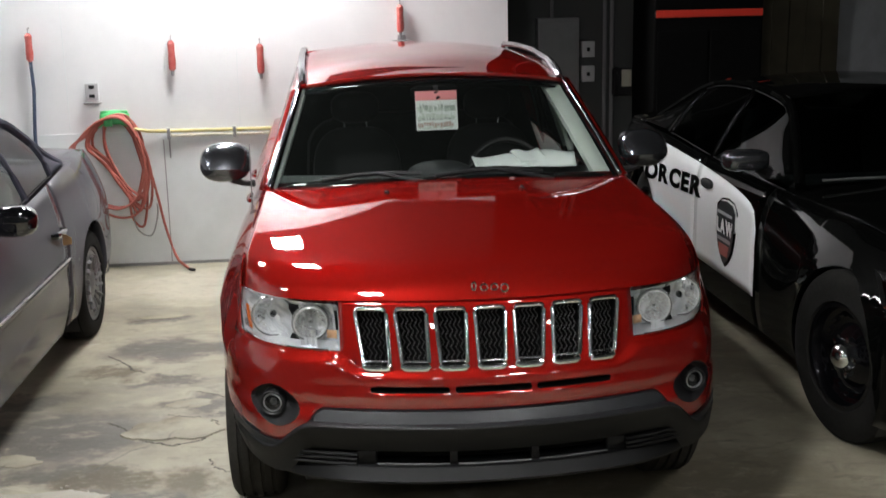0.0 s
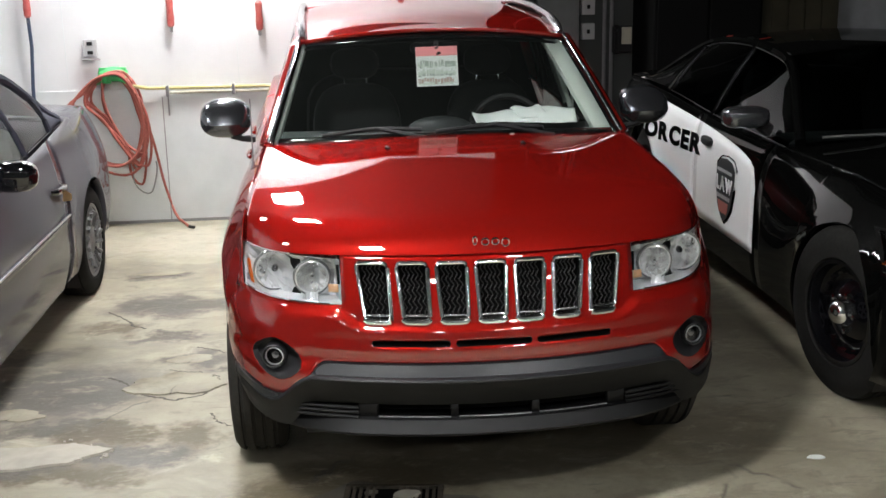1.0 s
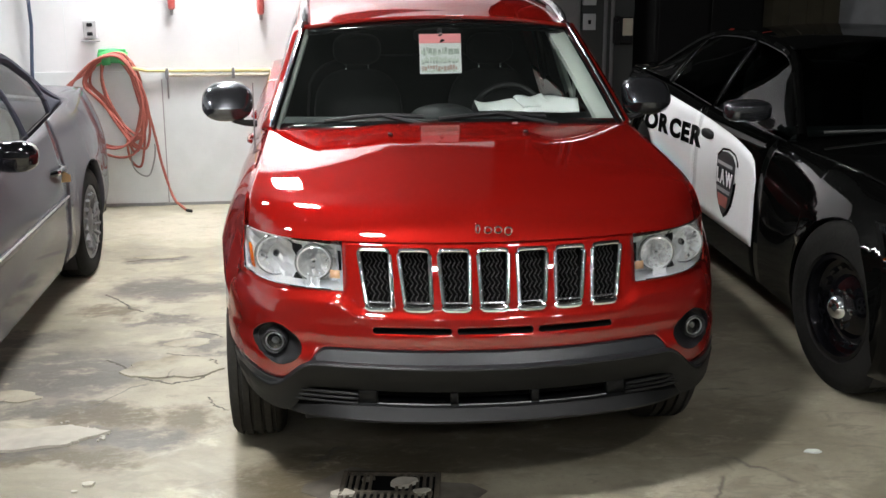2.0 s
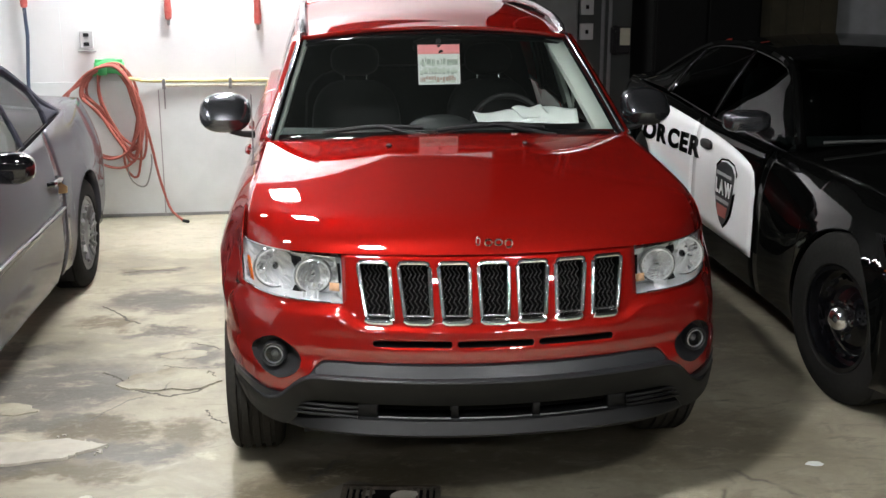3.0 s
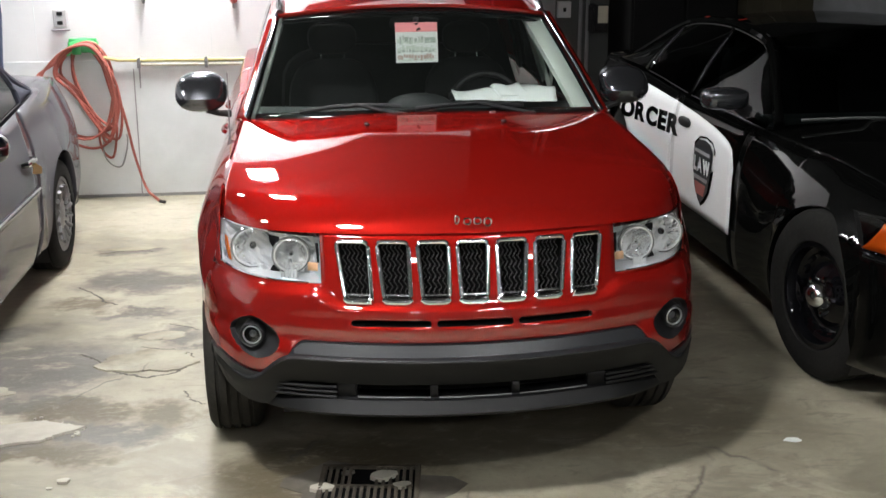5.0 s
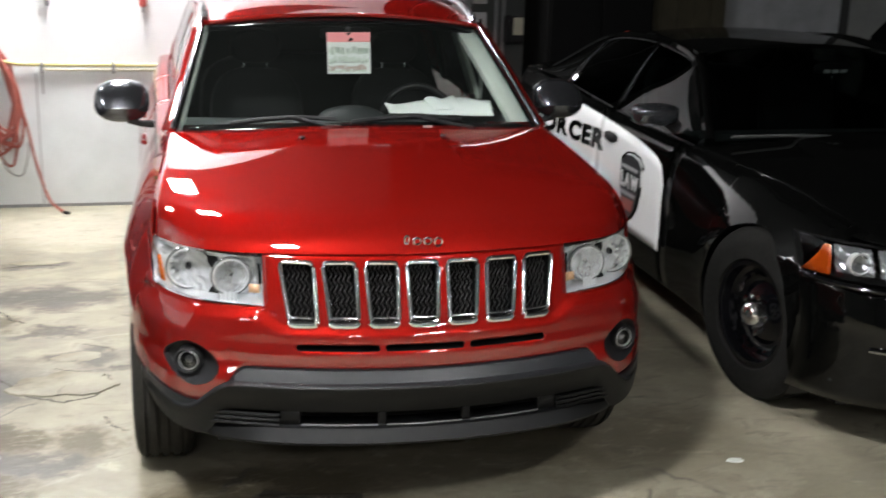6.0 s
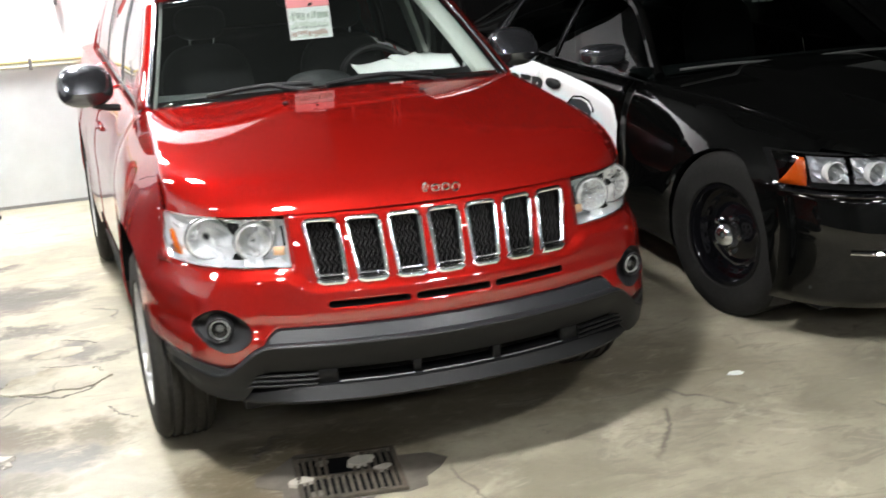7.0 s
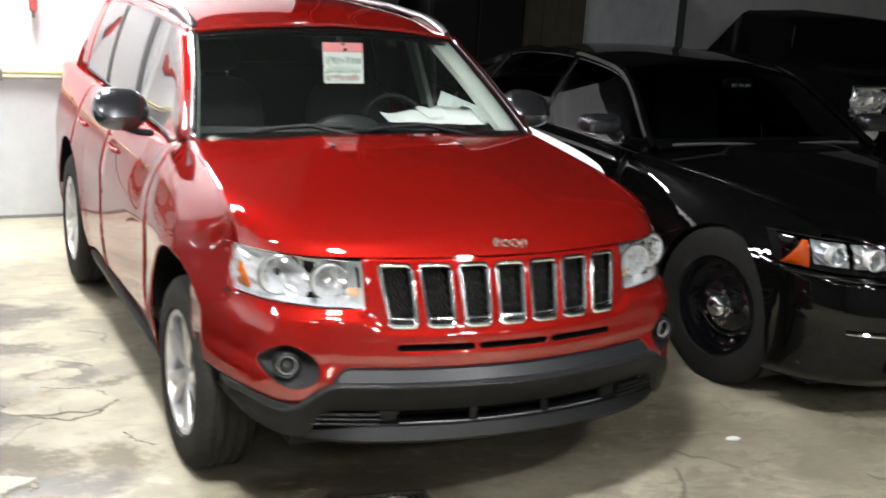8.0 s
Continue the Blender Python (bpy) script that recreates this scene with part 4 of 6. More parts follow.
for s in (-1, 1):
    # outer pillar
    bm = bmesh.new()
    rows = []
    for v in np.linspace(-0.02, 1.02, 12):
        a = shield(1, min(1, max(0, v)))
        rows.append([Vector((s * (a.x + o), a.y + q, a.z + h)) for o, q, h in ((0.0, 0.0, 0.002), (0.016, 0.003, 0.011), (0.036, 0.018, 0.010), (0.052, 0.05, 0.0), (0.056, 0.085, -0.012), (0.050, 0.12, -0.024))])
    sheet(bm, rows)
    part("front_pillar", bm, RED, suv, "red windshield pillar", thick=0.01)
    # Satin strip stands in for the red pillar's reflection of the wall.
    bm = bmesh.new()
    rows = []
    for v in np.linspace(-0.01, 1.0, 14):
        a = shield(1, min(1, max(0, v)))
        rows.append([Vector((s * (a.x + o), a.y + q, a.z + h)) for o, q, h in ((-0.004, -0.004, 0.004), (0.004, -0.006, 0.012), (0.014, 0.006, 0.016), (0.020, 0.016, 0.015))])
    sheet(bm, rows)
    part("pillar_sheen", bm, PILLARSHEEN, suv, "bright strip standing in for the pillar's wall reflection", thick=0.003)
    # inner trim
    bm = bmesh.new()
    sheet(bm, [[Vector((s * (shield(1, v).x - o), shield(1, v).y + q, shield(1, v).z - 0.01)) for o, q in ((0.002, 0.02), (0.052 + 0.033 * s, 0.055), (0.057 + 0.033 * s, 0.10), (0.02, 0.12))] for v in np.linspace(0, 1, 10)])
    part("pillar_trim", bm, TRIM, suv, "pale inner pillar trim", thick=0.01)

    # side glass and dark pillars between belt and roof
    def house(y, v):
        xb, zb = top_edge(y)
        k = step(1.35, 1.75, y)
        xb, zb = xb - 0.058 * k, zb + 0.012 * k
        xr, zr = roof_line(max(1.835, y))
        lean = max(0.0, 1.86 - y)
        zr = lerp(zr, zb, min(1, lean / 0.60))
        xr = lerp(xr, xb, min(1, lean / 0.60))
        return Vector((s * (lerp(xb - 0.012, xr + 0.004, v) + 0.02 * math.sin(math.pi * v)), y, lerp(zb, zr, v)))
    for nm, a, b, mat, lab in (("side_window", 1.42, 2.30, DOORPANE, "clear front side window"), ("side_window", 2.43, 3.05, DARKDOORPANE, "dark rear side window"),
                               ("quarter_window", 3.16, 3.74, DARKDOORPANE, "dark quarter window")):
        bm = bmesh.new()
        sheet(bm, [[house(y, v) for v in np.linspace(0.03, 0.93, 8)] for y in np.linspace(a, b, 12)])
        part(nm, bm, mat, suv, lab)
    for a, b, mat, nm in ((2.30, 2.43, BLACKPLASTIC, "middle_pillar"), (3.05, 3.16, BLACKPLASTIC, "rear_pillar"), (3.74, 4.06, RED, "tail_pillar")):
        bm = bmesh.new()
        sheet(bm, [[house(y, v) for v in np.linspace(0, 1, 8)] for y in np.linspace(a, b, 5)])
        part(nm, bm, mat, suv, thick=0.02)
    bm = bmesh.new()
    sheet(bm, [[house(y, v) for v in (0.92, 0.96, 1.0)] for y in np.linspace(1.50, 3.76, 30)])
    part("roof_side", bm, RED, suv, "red frame over the doors", thick=0.02)
    bm = bmesh.new()
    tube(bm, [house(y, 0.03) for y in np.linspace(1.40, 3.74, 20)], 0.009, 6)
    part("belt_seal", bm, BLACKPLASTIC, suv, "black seal under the windows")
    # mirror
    bm = blob(bmesh.new(), (s * 0.995, 1.60, 1.225), (0.118, 0.085, 0.088), 30, 20, 2.5)
    for v in bm.verts:
        v.co.y += 0.02 + 0.6 * max(0.0, v.co.z - 1.205)
    mirror = part("door_mirror", bm, CAPGREY, suv, "dark satin grey door mirror")
    bm = bmesh.new()
    tube(bm, [(s * 0.865, 1.62, 1.125), (s * 0.92, 1.61, 1.130), (s * 0.97, 1.60, 1.150)], [0.030, 0.024, 0.030], 8, flat=0.6)
    part("mirror_arm", bm, BLACKPLASTIC, mirror)
    bm = bmesh.new()
    sheet(bm, [[(s * x, 1.708 + 0.6 * max(0.0, z - 1.205), z) for x in (0.91, 0.995, 1.08)] for z in (1.16, 1.225, 1.28)])
    part("mirror_glass", bm, CHROME, mirror)

# tail
bm = bmesh.new()
rows = []
for v in np.linspace(0, 1, 14):
    z = lerp(0.36, 1.60, v)
    y = spline((0, 0.2, 0.45, 0.6, 1.0), (4.30, 4.36, 4.33, 4.26, 4.02), v)
    w = spline((0, 0.5, 0.62, 1.0), (0.80, 0.82, 0.80, 0.62), v)
    rows.append([(w * u, y - 0.10 * u**4, z + 0.03 * (1 - u * u) * v) for u in np.linspace(-1, 1, 15)])
sheet(bm, rows)
part("tailgate", bm, RED, suv, thick=0.01)

# inside
bm = bmesh.new()
sheet(bm, [[(x, y - 0.06 * (1 - (x / 0.78) ** 2), z + (0.028 * math.exp(-((x - 0.34) / 0.2) ** 2) if k > 1 else 0)) for x in np.linspace(-0.78, 0.78, 25)]
           for k, (y, z) in enumerate(((1.20, 1.135), (1.34, 1.155), (1.50, 1.165), (1.62, 1.155), (1.68, 1.10), (1.66, 0.85), (1.60, 0.60)))])
part("dashboard", bm, DASH, suv, "dark dashboard", thick=0.01)
part("centre_pod", blob(bmesh.new(), (-0.005, 1.50, 1.165), (0.15, 0.10, 0.055), 20, 10), DASH, suv, "raised middle of the dashboard")
bm = bmesh.new()
tube(bm, [(0.36 + 0.185 * math.cos(a), 1.80 + 0.07 * math.sin(a), 1.085 + 0.17 * math.sin(a)) for a in np.linspace(0, math.tau, 33)[:-1]], 0.016, 8, True)
part("steering_wheel", bm, BLACKPLASTIC, suv, "black steering wheel")


def seat_part(x, y, w, z_top, parent):
    part("seat", blob(bmesh.new(), (x, y, 0.66), (w, 0.26, 0.11), 20, 10, 3.5), SEAT, parent, "dark cloth seat")
    bm = blob(bmesh.new(), (0, 0, 0), (w, 0.09, 0.33), 20, 14, 3.2)
    bmesh.ops.transform(bm, matrix=pose(x, y + 0.28, 0.95, -14), verts=bm.verts[:])
    part("backrest", bm, SEAT, parent, "dark cloth backrest")


for x in (-0.36, 0.36):
    seat_part(x, 2.12, 0.24, 1.25, suv)
    bm = blob(bmesh.new(), (x, 2.50, 1.375), (0.13, 0.055, 0.085), 18, 12, 2.8)
    rest = part("headrest", bm, SEAT, suv, "dark headrest")
    for d in (-0.06, 0.06):
        part("headrest_post", tube(bmesh.new(), [(x + d, 2.48, 1.22), (x + d, 2.49, 1.33)], 0.006, 6), CHROME, rest)
part("rear_bench", blob(bmesh.new(), (0, 3.05, 0.95), (0.64, 0.10, 0.34), 20, 12, 4), SEAT, suv, "dark rear bench")
bm = bmesh.new()
sheet(bm, [[(u * (roof_line(y)[0] - 0.03), y, roof_line(y)[1] - 0.03 + 0.03 * (1 - u * u)) for u in np.linspace(-1, 1, 9)] for y in np.linspace(1.80, 3.9, 8)])
part("headliner", bm, SEAT, suv, thick=0.006)
# Added sheet hides the red tailgate, keeping the cabin behind dark.
bm = bmesh.new()
sheet(bm, [[(u * lerp(0.84, 0.63, (z - 0.9) / 0.66), 3.30 + 0.06 * u * u, z) for u in np.linspace(-1, 1, 9)] for z in np.linspace(0.7, 1.57, 6)])
part("rear_blind", bm, SEAT, suv, "dark sheet added to close the cabin behind the bench", thick=0.01)
bm = blob(bmesh.new(), (0.0, 1.72, 1.515), (0.12, 0.02, 0.036), 20, 10, 3)
mir = part("rear_view_mirror", bm, HOLE, suv, "black rear view mirror")
part("mirror_foot", tube(bmesh.new(), [(0, 1.70, 1.52), (0, 1.66, 1.545)], 0.012, 8), BLACKPLASTIC, mir)

for s in (-1, 1):
    bm = bmesh.new()
    sheet(bm, [[(s * (lerp(0.80, 0.64, v) - o), 2.33 + q, lerp(1.10, 1.56, v)) for o, q in ((0.0, -0.06), (0.02, -0.05), (0.025, 0.05), (0.0, 0.06))] for v in np.linspace(0, 1, 8)])
    part("middle_trim", bm, TRIM, suv, "pale inner middle pillar trim", thick=0.006)

# wipers and aerial
for a, b in (((-0.72, 0.04), (-0.16, 0.065)), ((-0.08, 0.04), (0.54, 0.055))):
    bm = bmesh.new()
    pts = [shield(lerp(a[0], b[0], t), lerp(a[1], b[1], t) + 0.03 * math.sin(math.pi * t), 0.014) for t in np.linspace(0, 1, 10)]
    tube(bm, pts, 0.010, 6)
    blade = part("wiper", bm, BLACKPLASTIC, suv, "black windshield wiper")
    bm = bmesh.new()
    tube(bm, [shield(b[0] + 0.05, -0.02, 0.012), shield(lerp(a[0], b[0], 0.55), 0.075, 0.024), shield(lerp(a[0], b[0], 0.45), 0.07, 0.018)], [0.012, 0.008, 0.006], 6)
    part("wiper_arm", bm, BLACKPLASTIC, blade)
bm = bmesh.new()
sheet(bm, [[(0.79 * u, y0 + 0.14 * u * u, z0 - 0.02 * u * u) for u in np.linspace(-1, 1, 17)] for y0, z0 in ((1.05, 1.172), (1.12, 1.172), (1.16, 1.16))])
part("cowl", bm, BLACKPLASTIC, suv, "black cowl under the wipers", thick=0.004)
bm = bmesh.new()
tube(bm, [(-0.845, 1.02, 1.09), (-0.845, 1.025, 1.13), (-0.845, 1.05, 1.385)], [0.011, 0.0035, 0.0022], 6)
part("aerial", bm, ALLOY, suv, "thin grey aerial")


# ---- tools for the two other cars ----
def skin_panel(name, a, b, s, mat, parent, arches, top, half, sill, label="", lo_fix=None, hi_fix=None, proud=0.0, n=14):
    ys = set(round(v, 4) for v in np.linspace(a, b, max(5, int((b - a) / 0.06))))
    for ya, za, r in arches:
        for k in range(25):
            ys.add(round(ya - r * math.cos(math.pi * k / 24), 4))
        ys.add(round(ya - r - 0.002, 4)), ys.add(round(ya + r + 0.002, 4))
    rows = []
    for y in sorted(v for v in ys if a <= v <= b):
        lo, hi = sill, top(y)[1]
        for ya, za, r in arches:
            if abs(y - ya) < r:
                lo = za + math.sqrt(r * r - (y - ya) ** 2)
        if lo_fix is not None:
            lo, hi = max(lo, lo_fix(y)), hi_fix(y)
        if hi - lo < 0.01:
            hi = lo + 0.01
        row = [] if proud else [Vector((s * (half(y, lo) - 0.06), y, lo + 0.003)), Vector((s * (half(y, lo) - 0.010), y, lo))]
        row += [Vector((s * (half(y, z) + proud), y, z)) for z in (lerp(lo + 0.005, hi, k / n) for k in range(n + 1))]
        rows.append(row)
    bm = bmesh.new()
    sheet(bm, rows)
    return part(name, bm, mat, parent, label, thick=0.002 if proud else 0.003)


def letters(text, name, mat, parent, m, sx, sz, depth=0.002, label="", wrap=None):
    """Raised lettering, one mesh for each character."""
    pen = 0.0
    for ch in text:
        cu = bpy.data.curves.new("text", "FONT")
        cu.body, cu.extrude, cu.offset = ch, depth, 0.05
        tmp = bpy.data.objects.new("text", cu)
        scene.collection.objects.link(tmp)
        bpy.context.view_layer.update()
        me = bpy.data.meshes.new_from_object(tmp.evaluated_get(bpy.context.evaluated_depsgraph_get()))
        bpy.data.objects.remove(tmp)
        bpy.data.curves.remove(cu)
        me.materials.clear()
        me.materials.append(mat)
        xs = [v.co.x for v in me.vertices]
        w = max(xs) - min(xs)
        me.transform(Matrix.Translation((pen - min(xs), 0, 0)))
        me.transform(Matrix.Diagonal((sx, sz, 1, 1)))
        if wrap:
            me.transform(m)
            for v in me.vertices:
                v.co = wrap(v.co)
        ob = new(name, me)
        ob.parent = parent
        ob.matrix_basis = Matrix.Identity(4) if wrap else m
        tagged(ob, label)
        pen += w + 0.085
    return pen


# ---- the black and white patrol car ----
police = thing("patrol_car", "black sedan with white doors and law lettering", "car", "", (2.60, 0, 0))
C_ARCH = ((0.845, 0.375, 0.405), (3.93, 0.370, 0.390))


def c_top(y):
    return (spline((-0.02, 0.15, 0.35, 0.9, 1.7, 2.6, 3.6, 4.5, 4.95), (0.66, 0.71, 0.73, 0.74, 0.86, 0.90, 0.90, 0.86, 0.70), y),
            spline((-0.02, 0.35, 0.9, 1.7, 2.6, 3.6, 4.5, 4.95), (0.850, 0.885, 0.930, 0.972, 0.985, 1.03, 1.04, 1.0), y))


def c_side(y, z):
    w = spline((0.06, 0.2, 0.30, 0.38, 0.50, 0.7, 1.1, 3.9, 4.6, 4.95), (0.62, 0.785, 0.875, 0.928, 0.950, 0.954, 0.955, 0.955, 0.92, 0.74), y)
    xt, zt = c_top(y)
    zr = (z - 0.3) / (zt - 0.3)
    start = lerp(0.36, 0.55, step(1.5, 1.85, y))
    q = min(1.0, max(0.0, (zr - start) / (1 - start)))
    chamfer = min(1.0, max(0.0, (zr - 0.68) / 0.32))
    x = lerp(w, xt, lerp((1 - math.sqrt(1 - 0.96 * q * q)) / 0.8, chamfer, 0.40 * step(1.8, 1.6, y))) - 0.04 * max(0, (0.42 - z) / 0.22) ** 2
    for ya, za, r in C_ARCH:
        x += 0.022 * math.exp(-max(0, math.hypot(y - ya, z - za) - r) / 0.09)
    return x


def c_front(x, z):
    return spline((0.2, 0.35, 0.52, 0.70, 0.82, 0.86), (-0.10, -0.16, -0.17, -0.13, -0.09, -0.05), z) + 0.13 + 0.16 * x**2 + 0.40 * x**8


for s in (-1, 1):
    skin_panel("front_fender", 0.37, 1.78, s, BLACK, police, C_ARCH, c_top, c_side, 0.22)
    skin_panel("fender_nose", 0.14, 0.372, s, BLACK, police, C_ARCH, c_top, c_side, 0.22, "", lambda y: 0.854, lambda y: c_top(y)[1])
    fd = skin_panel("front_door", 1.79, 2.80, s, BLACK, police, C_ARCH, c_top, c_side, 0.22, "black front door with a white panel")
    rd = skin_panel("rear_door", 2.81, 3.80, s, BLACK, police, C_ARCH, c_top, c_side, 0.22, "black rear door with a white panel")
    skin_panel("rear_quarter", 3.81, 4.95, s, BLACK, police, C_ARCH, c_top, c_side, 0.24)
    low = lambda y: 0.395
    high = lambda y: spline((1.81, 1.86, 1.95, 2.3, 2.9, 3.6, 4.05), (0.74, 0.825, 0.868, 0.918, 0.955, 0.982, 1.0), y)
    for d, a, b in ((fd, 1.815, 2.803), (rd, 2.807, 3.803)):
        skin_panel("white_panel", a, b, s, WHITE, d, C_ARCH, c_top, c_side, 0.22, "white door panel", low, high, 0.003, 10)
        y = a + 0.78
        hz = 0.865 if d is fd else 0.925
        bm = blob(bmesh.new(), (s * (c_side(y, hz) + 0.012), y, hz), (0.022, 0.085, 0.028), 16, 10, 2.6)
        part("door_handle", bm, BLACKPLASTIC, d, "black door handle")
    skin_panel("white_quarter", 3.805, 4.05, s, WHITE, police, C_ARCH, c_top, c_side, 0.22, "white patch behind the rear door", low, high, 0.003, 10)
    for ya, za, r in C_ARCH:
        bm = bmesh.new()
        sheet(bm, [[(s * x, ya + (r + 0.01) * math.cos(a), za + (r + 0.01) * math.sin(a)) for x in (0.62, 0.78, 0.91)] for a in np.linspace(-0.6, math.pi + 0.6, 26)])
        part("wheel_housing", bm, BLACKPLASTIC, police)
    wheel("front_wheel", police, s, s * 0.818, 0.862, 0.388, 0.235, 0.235, "steel", GLOSSBLACK, turn=9)
    wheel("rear_wheel", police, s, s * 0.818, 3.91, 0.380, 0.235, 0.235, "steel", GLOSSBLACK)
    part("door_mirror", blob(bmesh.new(), (s * 0.995, 1.89, 1.105), (0.120, 0.070, 0.054), 24, 14, 3.6), CAPGREY, police, "dark grey door mirror")
    bm = bmesh.new()
    tube(bm, [(s * 0.86, 1.90, 1.03), (s * 0.93, 1.89, 1.07)], [0.035, 0.03], 8)
    part("mirror_arm", bm, BLACKPLASTIC, police)
block("floor_pan", -0.80, 0.3, 0.17, 0.80, 4.8, 0.24, BLACKPLASTIC, police)
block("engine_bay", -0.60, 0.15, 0.24, 0.60, 1.6, 0.70, BLACKPLASTIC, police)

# lettering and shield on the doors
m = Matrix(((0, 0, -1, -(c_side(3.3, 0.74) + 0.004)), (-1, 0, 0, 3.97), (0.045, 1, 0, 0.712), (0, 0, 0, 1)))
PLANE = c_side(3.3, 0.74) + 0.004
letters("FORCER", "letter", BLACK, police, m, 0.298, 0.152, 0.002, "black block letter", lambda p: Vector((p.x + PLANE - c_side(p.y, p.z) - 0.006, p.y, p.z)))
SHIELD_OUT = [(-0.5, 0.86), (-0.30, 0.97), (0, 1.0), (0.30, 0.97), (0.5, 0.86), (0.47, 0.5), (0.36, 0.24), (0.18, 0.08), (0, 0.0), (-0.18, 0.08), (-0.36, 0.24), (-0.47, 0.5)]
SHIELDGREY = material("dark grey decal", (0.030, 0.031, 0.034), 0.5)
DECALGREY = material("pale grey decal", (0.34, 0.34, 0.35), 0.5)
DECALRED = material("faded red decal", (0.36, 0.11, 0.09), 0.5)
DECALWHITE = material("white decal", (0.72, 0.72, 0.72), 0.5)


def decal(name, pts, mat, parent, out, label):
    """Flat film on the door: pts in metres, across and up."""
    bm = bmesh.new()
    vs = [bm.verts.new((-(c_side(2.24 - a, 0.46 + b) + out), 2.24 - a, 0.455 + b)) for a, b in pts]
    fan(bm, vs)
    return part(name, bm, mat, parent, label, smooth=False, thick=0.001)


badge = decal("shield_badge", [(a * 0.325, b * 0.385) for a, b in SHIELD_OUT], BLACK, police, 0.0045, "dark shield badge on the white door")
decal("shield_field", [(a * 0.285, 0.018 + b * 0.350) for a, b in SHIELD_OUT], SHIELDGREY, badge, 0.011, "grey field of the shield")
decal("upper_band", [(-0.115, 0.290), (0.115, 0.290), (0.115, 0.308), (-0.115, 0.308)], DECALGREY, badge, 0.016, "pale band of small writing")
decal("name_band", [(-0.118, 0.185), (0.118, 0.185), (0.122, 0.275), (-0.122, 0.275)], BLACK, badge, 0.016, "dark band behind the word")
decal("lower_band", [(-0.10, 0.145), (0.10, 0.145), (0.108, 0.166), (-0.108, 0.166)], DECALGREY, badge, 0.016, "pale band of small writing")
decal("red_field", [(-0.06, 0.065), (0.06, 0.065), (0.085, 0.130), (-0.085, 0.130)], DECALRED, badge, 0.016, "faded red field")
m = Matrix(((0, 0, -1, -(c_side(2.24, 0.68) + 0.020)), (-1, 0, 0, 2.34), (0, 1, 0, 0.650), (0, 0, 0, 1)))
letters("LAW", "letter", DECALWHITE, badge, m, 0.092, 0.105, 0.001, "white letter")

# hood, front and glass
bm = bmesh.new()
rows = []
for j in range(33):
    v = (j / 32) ** 1.6
    row = []
    for i in range(41):
        u = -1 + 2 * i / 40
        xf, yf = 0.84 * u, c_front(0.84 * u, 0.84) + 0.01
        xr, yr = 0.87 * u, 1.62 + 0.14 * u * u
        y = lerp(yf, yr, v)
        x = u * c_top(max(0.0, y))[0]
        ze = c_top(max(0.0, y))[1]
        z = ze + 0.06 * (1 - u * u) * step(0, 0.15, v) + 0.02 * (1 - step(0.42, 0.5, abs(u))) * step(0.03, 0.3, v)
        row.append((x, y, z - 0.02 * (1 - v) ** 6))
    rows.append(row)
rows.insert(0, [(x, y + 0.03, z - 0.04) for x, y, z in rows[0]])
sheet(bm, rows)
part("hood", bm, BLACK, police, "black hood", thick=0.003, sharp=60)
bm = bmesh.new()
sheet(bm, [[(x, c_front(x, z), z) for z in np.linspace(0.22, 0.712, 12)] for x in np.linspace(-0.955, 0.955, 56)])
part("front_bumper", bm, BLACK, police, "black front bumper", thick=0.004)
bm = bmesh.new()
sheet(bm, [[(x, c_front(x, z) + 0.012, z) for z in np.linspace(0.712, 0.845, 5)] for x in np.linspace(-0.50, 0.50, 20)])
part("grille", bm, BLACKPLASTIC, police, "black grille", thick=0.004)
# Flat near-black sheet on the bumper paints the shade of an intake.
bm = bmesh.new()
sheet(bm, [[(x, c_front(x, z) - 0.008, z) for z in (0.30, 0.34, 0.40, 0.44)] for x in np.linspace(-0.62, 0.62, 24)])
part("lower_intake", bm, HOLE, police, "black sheet painting the lower intake's shade", thick=0.004)
